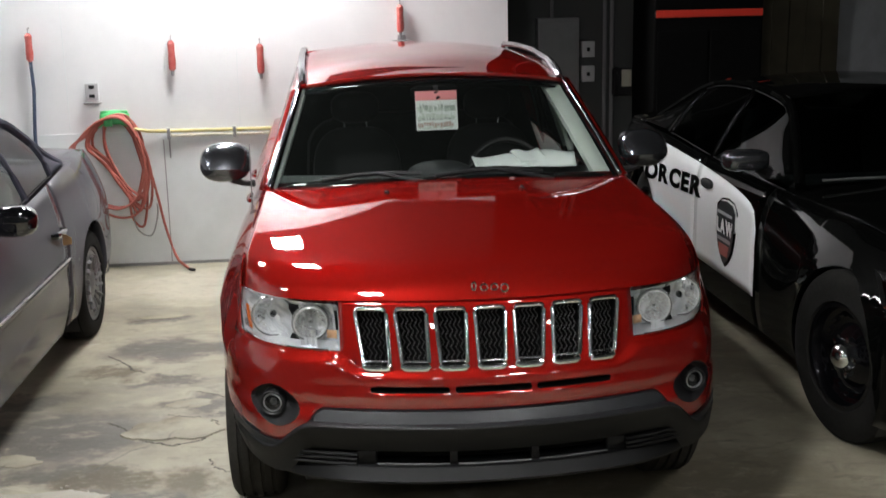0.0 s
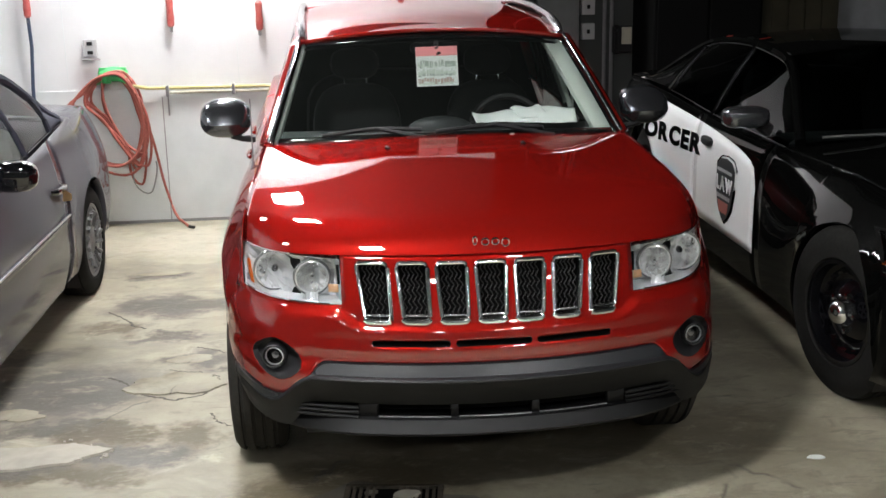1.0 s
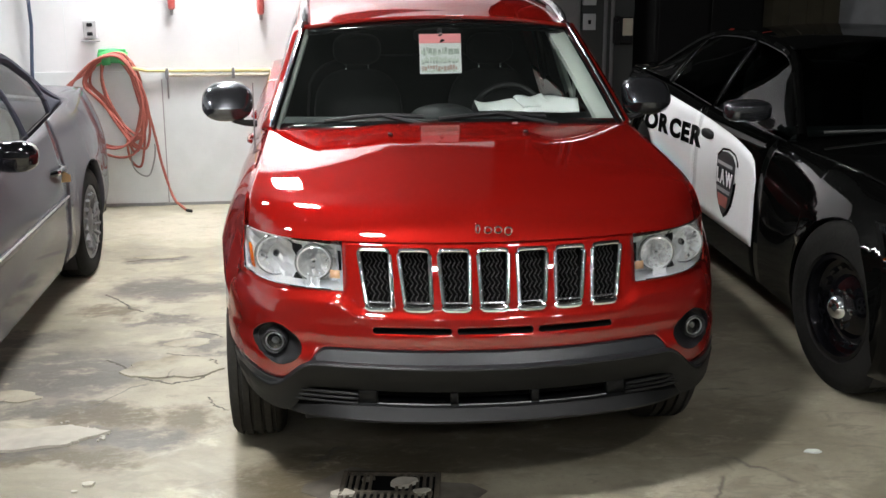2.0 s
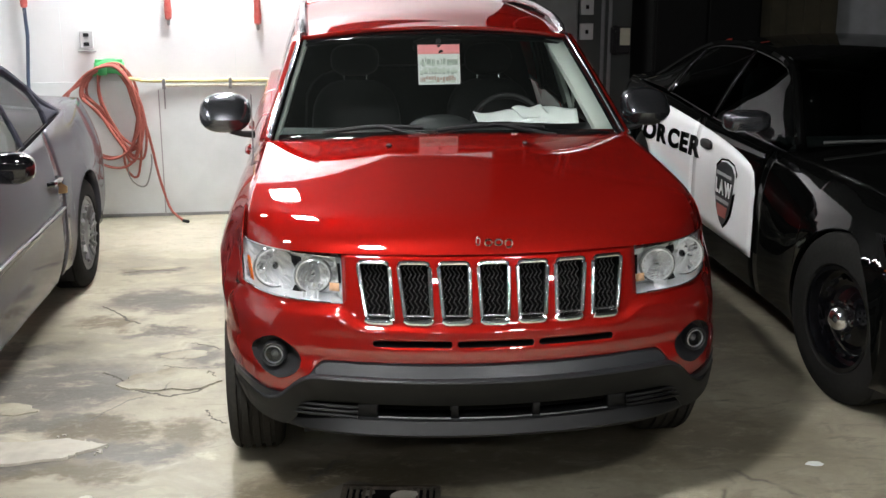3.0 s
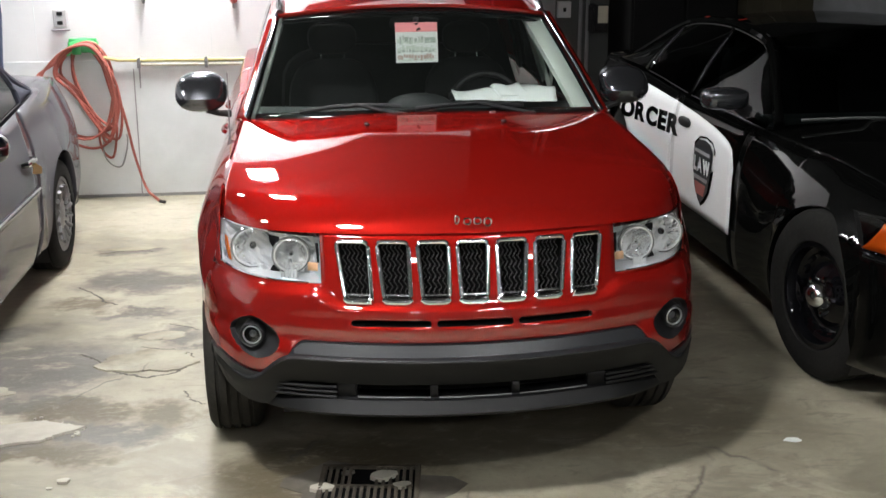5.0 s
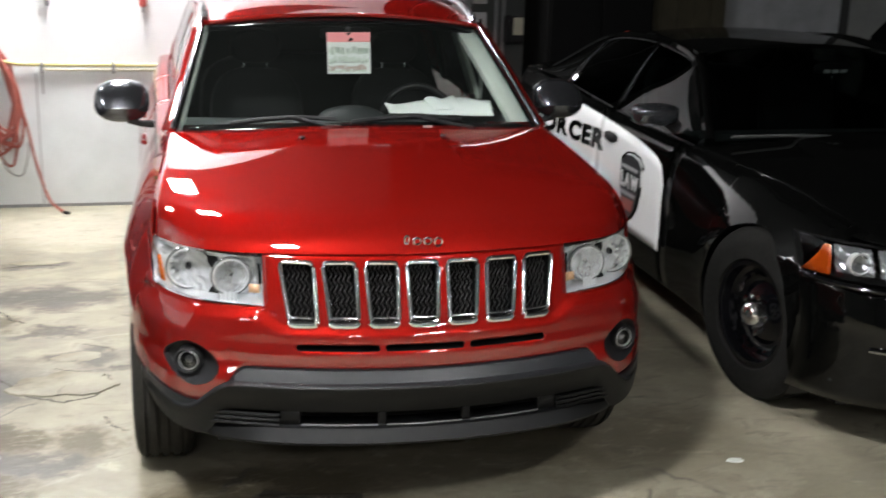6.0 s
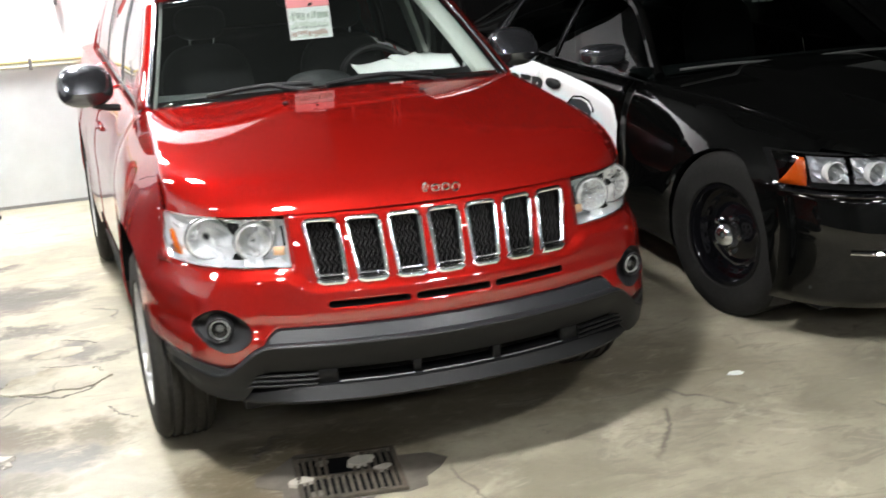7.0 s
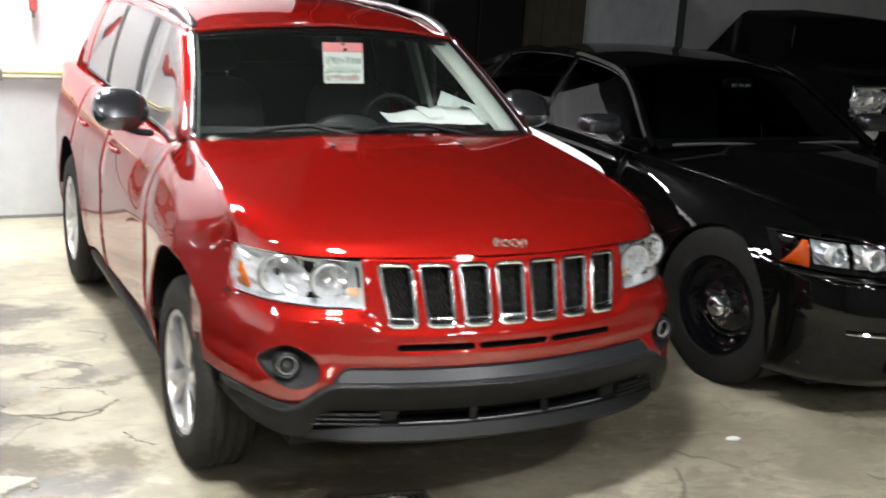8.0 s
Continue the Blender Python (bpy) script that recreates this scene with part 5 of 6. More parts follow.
for s in (-1, 1):
    bm = bmesh.new()
    tube(bm, [(s * x, c_front(x, 0.46) - 0.012, 0.465 + 0.01 * x) for x in np.linspace(0.45, 0.80, 8)], 0.008, 6)
    part("bumper_trim", bm, CHROME, police, "thin bright bumper strip")
    bm = bmesh.new()
    sheet(bm, [[(s * x, c_front(x, z) - 0.003, z) for z in np.linspace(0.722, lerp(0.845, 0.858, k / 14), 6)] for k, x in ((k, lerp(0.51, 0.950, k / 14)) for k in range(15))])
    lamp = part("headlight", bm, LENS, police, "clear headlight lens")
    bm = bmesh.new()
    ring = [(x, 0.722) for x in np.linspace(0.51, 0.946, 12)] + [(0.946, 0.77)] + [(x, 0.853) for x in np.linspace(0.946, 0.51, 12)] + [(0.51, 0.77)]
    a = [Vector((s * x, c_front(x, z), z)) for x, z in ring]
    b = [Vector((s * lerp(0.7, x, 0.9), c_front(x, z) + 0.10, lerp(0.77, z, 0.9))) for x, z in ring]
    vs = sheet(bm, [a, b], ring=True)
    fan(bm, vs[1])
    part("housing", bm, HOLE, lamp, "black lamp housing")
    rl = random.Random(9)
    for c, d in ((0.772, 0.872), (0.625, 0.752)):
        bm = bmesh.new()
        sheet(bm, [[(s * x, c_front(x, z) + 0.030 + rl.uniform(-1, 1) * 0.006, z) for z in np.linspace(0.742, 0.842, 9)] for x in np.linspace(c, d, 10)])
        part("lamp_reflector", bm, DIMLAMP, lamp, "grey faceted reflector", smooth=False)
    for cx, r in ((0.822, 0.046), (0.690, 0.050)):
        c = (s * cx, c_front(cx, 0.795) + 0.012, 0.790)
        part("reflector_bowl", lathe(bmesh.new(), [(-0.02, r), (-0.024, r * 0.9), (0.02, r * 0.8), (0.04, r * 0.4), (0.045, 0.001)], c, (0, 1, 0), 24), REFLECTOR, lamp, "round lamp reflector")
    bm = bmesh.new()
    sheet(bm, [[(s * x, c_front(x, z) - 0.001 + 0.005, z) for x, z in ((lerp(lerp(0.893, 0.950, k / 5), lerp(0.886, 0.898, k / 5), v), lerp(0.725, 0.838, v)) for v in (0, 0.25, 0.5, 0.75, 1))] for k in range(6)])
    part("side_marker", bm, DEEPAMBER, lamp, "amber corner lamp", thick=0.003)
    bm = bmesh.new()
    tube(bm, [(s * x, c_front(x, 0.66) - 0.006, 0.700) for x in np.linspace(0.50, 0.952, 12)], 0.006, 6)
    part("lamp_strip", bm, GLOSSBLACK, lamp)


def c_roof(y):
    return (spline((1.66, 2.32, 3.2, 4.35), (0.79, 0.625, 0.62, 0.72), y), spline((1.66, 2.32, 2.8, 3.3, 4.35), (1.00, 1.362, 1.398, 1.372, 1.05), y))


def cabin(car, roof_fn, top_fn, y_cowl, y_ws, y_back, y_deck, paint_mat, panes, pane_mat, frame_mat, crown=0.055):
    """Windshield, roof, rear window and side glass of a sedan."""
    def surf(y, u):
        xe, ze = roof_fn(y)
        bulge = -0.10 * (1 - u * u) if y <= y_ws else (-0.10 * (1 - u * u) * (1 - step(y_ws, y_ws + 0.3, y)))
        return Vector((xe * u, y + bulge, ze + crown * (1 - u * u) * step(y_cowl - 0.1, y_ws, y)))
    for nm, a, b, mat, lab in (("windshield", y_cowl, y_ws, SHIELDPANE, "dark reflecting windshield"), ("roof", y_ws, y_back, paint_mat, "roof panel"), ("rear_window", y_back, y_deck, DARKPANE, "dark rear window")):
        bm = bmesh.new()
        sheet(bm, [[surf(y, u) for u in np.linspace(-1, 1, 21)] for y in np.linspace(a, b, 16)])
        part(nm, bm, mat, car, lab, thick=0.0 if mat in (SHIELDPANE, DARKPANE) else 0.01)
    for s in (-1, 1):
        def wall(y, v):
            xb, zb = top_fn(y)
            xr, zr = roof_fn(y)
            return Vector((s * (lerp(xb - 0.02, xr, v) + 0.02 * math.sin(math.pi * v)), y, lerp(zb, zr, v)))
        bm = bmesh.new()
        tube(bm, [(s * roof_fn(y)[0], y, roof_fn(y)[1]) for y in np.linspace(y_cowl, y_deck, 30)], 0.028, 8)
        part("roof_frame", bm, paint_mat, car, "pillar and roof frame")
        for a, b in panes:
            bm = bmesh.new()
            sheet(bm, [[wall(y, v) for v in np.linspace(0.02, 0.96, 7)] for y in np.linspace(a, b, 10)])
            part("side_window", bm, pane_mat, car, "side window")
            around = [wall(y, 0.03) for y in np.linspace(a + 0.01, b - 0.01, 12)] + [wall(b - 0.01, v) for v in np.linspace(0.1, 0.9, 5)] + [wall(y, 0.955) for y in np.linspace(b - 0.01, a + 0.01, 12)]
            part("window_frame", tube(bmesh.new(), [q + Vector((s * 0.006, 0, 0)) for q in around], 0.0035, 6), frame_mat, car, "thin frame of the side window")
            bm = bmesh.new()
            tube(bm, [wall(b, v) for v in np.linspace(0, 1, 7)], 0.016, 6)
            part("window_post", bm, paint_mat, car)
        bm = bmesh.new()
        sheet(bm, [[wall(y, v) for v in np.linspace(0, 1, 6)] for y in np.linspace(panes[-1][1], y_deck, 8)])
        part("rear_pillar", bm, paint_mat, car, thick=0.01)


cabin(police, c_roof, c_top, 1.66, 2.32, 3.35, 4.35, BLACK, ((1.70, 2.72), (2.76, 3.55)), SIDEPANE, DIMTRIM)
bm = bmesh.new()
sheet(bm, [[(c_top(y)[0] * u, y, c_top(y)[1] + 0.03 * (1 - u * u)) for u in np.linspace(-1, 1, 13)] for y in np.linspace(4.30, 4.93, 8)])
part("trunk_lid", bm, BLACK, police, thick=0.01)
bm = bmesh.new()
sheet(bm, [[(0.80 * u, 4.98 - 0.25 * u**4, z) for u in np.linspace(-1, 1, 13)] for z in np.linspace(0.3, 1.02, 6)])
part("tail_panel", bm, BLACK, police, thick=0.01)
bm = bmesh.new()
sheet(bm, [[(x, y, z) for x in np.linspace(-0.8, 0.8, 7)] for y, z in ((1.76, 0.985), (2.0, 1.0), (2.15, 0.96), (2.2, 0.6))])
part("dashboard", bm, DASH, police, thick=0.01)
for x in (-0.38, 0.38):
    seat_part(x, 2.65, 0.24, 1.2, police)
    part("headrest", blob(bmesh.new(), (x, 3.02, 1.26), (0.13, 0.05, 0.08), 16, 10, 2.8), SEAT, police, "dark headrest")
part("rear_bench", blob(bmesh.new(), (0, 3.75, 0.85), (0.66, 0.12, 0.30), 20, 10, 4), SEAT, police)

# Grey bars stand in for the line reflected at the hood's rear edge.
LINEGREY = material("grey for a reflected line", (0.16, 0.165, 0.16), 0.4, 0.5)
for a, b in ((-0.70, -0.10), (-0.02, 0.60)):
    bm = tube(bmesh.new(), [(x, 1.625 - 0.07 * (1 - (x / 0.79) ** 2), 1.034 + 0.010 * math.sin(math.pi * (x - a) / (b - a))) for x in np.linspace(a, b, 9)], 0.007, 6)
    part("wiper", bm, LINEGREY, police, "thin grey bar standing in for the hood edge's reflection")
pod = part("inner_mirror", blob(bmesh.new(), (0.13, 2.15, 1.305), (0.11, 0.03, 0.032), 18, 10, 3), BLACKPLASTIC, police, "rear view mirror behind the windshield")
# White blocks paint in the glints at the windshield.
for x in (0.06, 0.11, 0.16):
    block("glint_block", x, 2.108, 1.286, x + 0.036, 2.116, 1.304, WHITE, pod, "small white block painting a windshield glint", 0.002)

# ---- the grey convertible ----
FABRIC = material("navy soft top fabric", (0.035, 0.037, 0.060), 0.9, grain=0.4, scale=120, stain=0.3, second=(0.07, 0.07, 0.09), bump=0.3)
vert = thing("convertible_car", "dusty grey convertible with a navy soft top", "car", "", (-2.93, -0.577, 0), -2)
V_ARCH = ((0.96, 0.32, 0.36), (3.68, 0.325, 0.365))


def v_top(y):
    return (spline((0.0, 0.3, 0.9, 1.6, 2.6, 3.4, 4.3, 4.85), (0.60, 0.78, 0.83, 0.82, 0.82, 0.80, 0.73, 0.56), y),
            spline((0.0, 0.3, 0.9, 1.6, 2.6, 3.4, 3.8, 4.2, 4.5, 4.85), (0.70, 0.76, 0.86, 0.94, 0.985, 1.040, 1.062, 1.048, 1.01, 0.92), y))


def v_side(y, z):
    w = spline((0.0, 0.25, 0.6, 1.2, 3.7, 4.4, 4.85), (0.62, 0.80, 0.875, 0.885, 0.885, 0.835, 0.69), y)
    xt, zt = v_top(y)
    zr = (z - 0.3) / (zt - 0.3)
    x = lerp(w, xt, max(0, (zr - 0.45) / 0.55) ** 1.8) - 0.05 * max(0, (0.45 - z) / 0.25) ** 2
    for ya, za, r in V_ARCH:
        x += 0.012 * math.exp(-max(0, math.hypot(y - ya, z - za) - r) / 0.05)
    return x


BRIGHT = material("bright moulding", (0.5, 0.5, 0.52), 0.3, 0.7)
for s in (-1, 1):
    skin_panel("front_fender", 0.30, 1.66, s, GREY, vert, V_ARCH, v_top, v_side, 0.20)
    d = skin_panel("door", 1.668, 3.10, s, GREY, vert, V_ARCH, v_top, v_side, 0.20, "dusty grey long door")
    q = skin_panel("rear_quarter", 3.106, 4.86, s, GREY, vert, V_ARCH, v_top, v_side, 0.22)
    bm = bmesh.new()
    sheet(bm, [[(s * (v_side(y, z) + o), y, z) for z, o in ((0.568, 0.0), (0.575, 0.010), (0.60, 0.014), (0.612, 0.010), (0.618, 0.0))] for y in np.linspace(1.0 if s < 0 else 1.69, 3.09, 20)])
    part("side_moulding", bm, GREY, d, "grey rub strip", thick=0.002)
    bm = bmesh.new()
    tube(bm, [(s * (v_side(y, 0.606) + 0.013), y, 0.609) for y in np.linspace(1.69, 3.09, 12)], 0.005, 6)
    part("bright_strip", bm, BRIGHT, d, "bright strip of the moulding")
    y = 2.96
    bm = bmesh.new()
    tube(bm, [(s * (v_side(y, 0.775) + o), y - 0.10 + 0.2 * t, 0.775) for t, o in ((0, -0.005), (0.1, 0.022), (0.5, 0.032), (0.9, 0.022), (1, -0.005))], [0.012, 0.016, 0.018, 0.016, 0.012], 8)
    part("door_handle", bm, GLOSSBLACK, d, "dark door handle")
    for ya, za, r in V_ARCH:
        bm = bmesh.new()
        sheet(bm, [[(s * x, ya + (r + 0.01) * math.cos(a), za + (r + 0.01) * math.sin(a)) for x in (0.58, 0.72, 0.845)] for a in np.linspace(-0.6, math.pi + 0.6, 26)])
        part("wheel_housing", bm, BLACKPLASTIC, vert)
    wheel("front_wheel", vert, s, s * 0.775, 0.96, 0.325, 0.205, 0.215, "cover", ALLOY)
    wheel("rear_wheel", vert, s, s * 0.775, 3.68, 0.325, 0.205, 0.215, "cover", ALLOY)
    part("door_mirror", blob(bmesh.new(), (s * 0.965, 1.93, 1.045), (0.105, 0.065, 0.070), 22, 12, 2.6), GLOSSBLACK, vert, "gloss black door mirror")
    bm = bmesh.new()
    tube(bm, [(s * 0.80, 1.92, 0.985), (s * 0.92, 1.93, 1.01)], [0.035, 0.03], 8)
    part("mirror_arm", bm, GLOSSBLACK, vert)
bm = bmesh.new()
tube(bm, [(v_side(2.93, 0.775) + 0.036, 2.93, 0.785), (v_side(2.96, 0.7) + 0.035, 3.0, 0.74), (v_side(2.99, 0.66) + 0.02, 3.03, 0.70)], [0.004, 0.022, 0.024], 8, flat=0.12)
part("key_tag", bm, material("tan paper tag", (0.55, 0.36, 0.18), 0.8, grain=0.2), vert, "tan paper tag on the door handle")
block("floor_pan", -0.74, 0.3, 0.15, 0.74, 4.7, 0.22, BLACKPLASTIC, vert)
bm = bmesh.new()
sheet(bm, [[(v_top(y)[0] * u, y, v_top(y)[1] + 0.05 * (1 - u * u)) for u in np.linspace(-1, 1, 15)] for y in np.linspace(0.02, 1.75, 16)])
part("hood", bm, GREY, vert, thick=0.004)
bm = bmesh.new()
sheet(bm, [[(v_top(y)[0] * u, y, v_top(y)[1] + 0.03 * (1 - u * u)) for u in np.linspace(-1, 1, 15)] for y in np.linspace(3.54, 4.84, 14)])
part("trunk_lid", bm, GREY, vert, "dusty grey trunk lid", thick=0.004)
for y, sgn in ((-0.06, 1), (4.92, -1)):
    bm = bmesh.new()
    sheet(bm, [[((0.70 if sgn > 0 else 0.55) * u, y + sgn * 0.10 * u**4, z) for u in np.linspace(-1, 1, 17)] for z in np.linspace(0.22, 0.88 if sgn < 0 else 0.72, 7)])
    part("bumper", bm, GREY, vert, thick=0.01)


def v_roof(y):
    return (spline((1.55, 2.30, 2.8, 3.0, 3.2, 3.42, 3.60), (0.76, 0.58, 0.60, 0.62, 0.665, 0.715, 0.745), y),
            spline((1.55, 2.30, 2.8, 3.0, 3.2, 3.42, 3.60), (0.96, 1.33, 1.375, 1.360, 1.265, 1.130, 1.055), y))


cabin(vert, v_roof, v_top, 1.55, 2.30, 3.20, 3.60, FABRIC, ((1.60, 2.72), (2.75, 3.26)), PANE, BLACKPLASTIC)
bm = bmesh.new()
sheet(bm, [[(v_roof(y)[0] * u, y, v_roof(y)[1] + 0.055 * (1 - u * u) + 0.004) for u in np.linspace(-1.03, 1.03, 15)] for y in np.linspace(3.10, 3.62, 10)])
part("soft_top_back", bm, FABRIC, vert, "navy fabric rear of the soft top", thick=0.006)
CREAM = material("pale seat leather", (0.42, 0.42, 0.38), 0.6, grain=0.15)
for x in (-0.36, 0.36):
    part("seat", blob(bmesh.new(), (x, 2.55, 0.60), (0.24, 0.27, 0.12), 18, 10, 3.4), CREAM, vert, "pale leather seat")
    bm = blob(bmesh.new(), (0, 0, 0), (0.24, 0.09, 0.32), 18, 12, 3)
    bmesh.ops.transform(bm, matrix=pose(x, 2.88, 0.88, -16), verts=bm.verts[:])
    part("backrest", bm, CREAM, vert, "pale leather backrest")
part("rear_bench", blob(bmesh.new(), (0, 3.5, 0.8), (0.55, 0.12, 0.26), 18, 10, 4), CREAM, vert)
bm = bmesh.new()
sheet(bm, [[(x, y, z) for x in np.linspace(-0.74, 0.74, 7)] for y, z in ((1.6, 0.93), (1.9, 0.95), (2.0, 0.9), (2.05, 0.5))])
part("dashboard", bm, DASH, vert, thick=0.01)

# ---- on the white wall ----
HOSERED = material("red rubber hose", (0.36, 0.095, 0.070), 0.6, grain=0.3, scale=30, stain=0.4, second=(0.24, 0.07, 0.055))
CORDGREY = material("grey cord", (0.25, 0.26, 0.26), 0.6)
GREEN = material("green plastic", (0.06, 0.42, 0.13), 0.4, grain=0.1)
YELLOW = material("yellow pipe paint", (0.60, 0.53, 0.22), 0.45, grain=0.3, scale=14, second=(0.55, 0.53, 0.42))
TOOLRED = material("red tool plastic", (0.46, 0.075, 0.065), 0.45, grain=0.4, scale=25, second=(0.5, 0.25, 0.22))
STEEL = material("grey steel", (0.35, 0.35, 0.36), 0.4, 0.8, grain=0.3, scale=25)
DARKCORD = material("dark blue cord", (0.05, 0.07, 0.12), 0.6)
IVORY = material("ivory plastic", (0.60, 0.57, 0.45), 0.5, grain=0.15)
WY = Y1

hanger = thing("hose_hanger", "green plastic hose hanger on the wall", "hanger", "", (-2.035, WY, 1.08))
bm = bmesh.new()
sheet(bm, [[(x, -0.01 - d, 0.0 + z - 0.9 * x * x * 3) for x in np.linspace(-0.105, 0.105, 11)] for d, z in ((0.0, 0.085), (0.015, 0.05), (0.02, -0.01), (0.11, 0.0), (0.12, 0.05))])
part("saddle", bm, GREEN, hanger, thick=0.008)
block("back_plate", -0.10, -0.022, -0.02, 0.095, -0.004, 0.082, GREEN, hanger, "", 0.006)
bm = bmesh.new()
sheet(bm, [[(0.03 * k + x, -0.135, z) for x in (-0.06, 0.0)] for k in (0, 1, 2) for z in (-0.02, 0.05)][:2])
part("front_lip", bm, GREEN, hanger, thick=0.006)

hose = thing("air_hose", "coiled red rubber air hose hung on the hanger", "hose")
rng = random.Random(4)


def smooth_path(keys, closed=True, n=7):
    """A rounded line through key points."""
    keys = [Vector(k) for k in keys]
    m, out = len(keys), []
    for i in range(m if closed else m - 1):
        a, b, c, d = (keys[(i + k) % m] if closed else keys[min(m - 1, max(0, i + k))] for k in (-1, 0, 1, 2))
        for k in range(n):
            t = k / n
            out.append(0.5 * (2 * b + (c - a) * t + (2 * a - 5 * b + 4 * c - d) * t * t + (3 * b - a - 3 * c + d) * t**3))
    return out if closed else out + [keys[-1]]


WIDE = ((-2.09, 1.115), (-2.24, 1.02), (-2.36, 0.86), (-2.34, 0.62), (-2.12, 0.42), (-1.93, 0.44), (-1.83, 0.66), (-1.855, 0.93), (-1.97, 1.115))
SLIM = ((-2.08, 1.11), (-2.11, 0.98), (-2.09, 0.84), (-2.00, 0.66), (-1.93, 0.55), (-1.84, 0.47), (-1.80, 0.68), (-1.85, 0.92), (-1.97, 1.11))
DIAG = ((-2.07, 1.115), (-2.19, 1.03), (-2.235, 0.92), (-2.13, 0.78), (-2.00, 0.63), (-1.91, 0.46), (-1.82, 0.56), (-1.83, 0.82), (-1.95, 1.11))
for k in range(10):
    base = (WIDE, DIAG, SLIM, DIAG, WIDE, DIAG, SLIM, DIAG, DIAG, WIDE)[k]
    grow = rng.uniform(0.88, 1.04)
    depth = 0.045 + 0.011 * k
    keys = [(-2.03 + (x + 2.03) * (grow if z < 1.1 else 1) + rng.uniform(-0.022, 0.022), WY - depth - (0.02 if z < 0.7 else 0), 1.115 + (z - 1.115) * (grow if z < 1.1 else 1) + rng.uniform(-0.018, 0.018)) for x, z in base]
    part("coil", tube(bmesh.new(), smooth_path(keys), 0.0098, 7, True), HOSERED, hose, "red hose loop")
bm = bmesh.new()
TAIL = ((1.06, 0.9, 0.72, 0.52, 0.34, 0.20, 0.08, 0.03, 0.014), (-1.93, -1.865, -1.805, -1.765, -1.735, -1.70, -1.655, -1.60, -1.545), (0.08, 0.09, 0.07, 0.05, 0.05, 0.06, 0.11, 0.19, 0.26))
tube(bm, [(spline(TAIL[0][::-1], TAIL[1][::-1], z), WY - spline(TAIL[0][::-1], TAIL[2][::-1], z), z) for z in np.linspace(1.06, 0.014, 28)], 0.0098, 8)
part("loose_end", bm, HOSERED, hose, "loose hose end lying on the floor")
part("fitting", tube(bmesh.new(), [(-1.548, WY - 0.258, 0.015), (-1.51, WY - 0.29, 0.015)], 0.012, 8), BLACKPLASTIC, hose, "dark hose fitting")
for cx, cz, rx, rz, mat, nm in ((-1.905, 0.50, 0.062, 0.20, HOSERED, "low_loop"), (-1.86, 0.40, 0.085, 0.17, CORDGREY, "grey_cord")):
    bm = bmesh.new()
    tube(bm, [(cx + rx * math.cos(a) + 0.1 * rx * math.sin(3 * a), WY - 0.05 - 0.01 * math.sin(a), cz + rz * math.sin(a)) for a in np.linspace(math.pi * 0.86, math.pi * 2.14, 26)], 0.0092 if mat is HOSERED else 0.006, 7)
    part(nm, bm, mat, hose, "" if mat is HOSERED else "thin grey cord hanging below")

pipe = thing("air_pipe", "yellow painted air pipe along the wall", "pipe")
bm = bmesh.new()
tube(bm, [(-1.93, WY - 0.06, 1.035), (-1.80, WY - 0.05, 1.01), (-1.66, WY - 0.035, 1.005), (-0.9, WY - 0.035, 1.0), (0.0, WY - 0.035, 0.995), (0.84, WY - 0.035, 0.99)], 0.013, 8)
part("upper_pipe", bm, YELLOW, pipe)
bm = bmesh.new()
tube(bm, [(-1.66, WY - 0.035, 0.972), (0.84, WY - 0.035, 0.960)], 0.011, 8)
part("lower_pipe", bm, IVORY, pipe)
for x in (-1.655, -1.18, -0.6, 0.1, 0.6):
    block("pipe_clamp", x - 0.012, WY - 0.055, 0.945, x + 0.012, WY - 0.014, 1.025, STEEL, pipe)
block("clamp_strap", -1.662, WY - 0.026, 0.80, -1.652, WY - 0.013, 0.96, STEEL, pipe)

BOXDIM = material("dull grey plastic", (0.50, 0.50, 0.51), 0.5)
outlet = thing("wall_outlet", "white electric outlet box on the wall", "outlet", "", (-2.18, WY, 1.305))
block("plate", -0.046, -0.03, -0.060, 0.046, -0.002, 0.060, BOXDIM, outlet)
for z in (-0.032, 0.032):
    block("socket", -0.020, -0.036, z - 0.013, 0.020, -0.029, z + 0.013, PLASTIC, outlet, "dark socket")
block("ledge", -0.06, -0.06, -0.085, 0.07, -0.03, -0.077, STEEL, outlet)


def red_tool(x, z0, z1, cord=None):
    g = thing("hanging_tool", "red handled tool hanging on the white wall", "tool", "hanging tools", (x, WY - 0.045, z0))
    h = z1 - z0
    part("grip", lathe(bmesh.new(), [(0.0, 0.012), (0.01, 0.024), (h * 0.3, 0.027), (h * 0.6, 0.023), (h * 0.9, 0.026), (h, 0.012), (h, 0.001)], (0, 0, 0), (0, 0, 1), 16), TOOLRED, g, "red plastic grip")
    part("hook", tube(bmesh.new(), [(0, 0.0, h), (0, 0.0, h + 0.03), (0, 0.04, h + 0.035)], 0.005, 6), STEEL, g)
    part("tip", lathe(bmesh.new(), [(0.0, 0.012), (-0.035, 0.011), (-0.04, 0.001)], (0, 0, 0), (0, 0, 1), 10), STEEL, g)
    if cord:
        part("cord", tube(bmesh.new(), [(0, 0, 0), (0.004, 0.01, -0.2), (-0.02, 0.02, -0.5), (-0.03, 0.02, -cord)], 0.013, 8), DARKCORD, g, "dark cord hanging down")


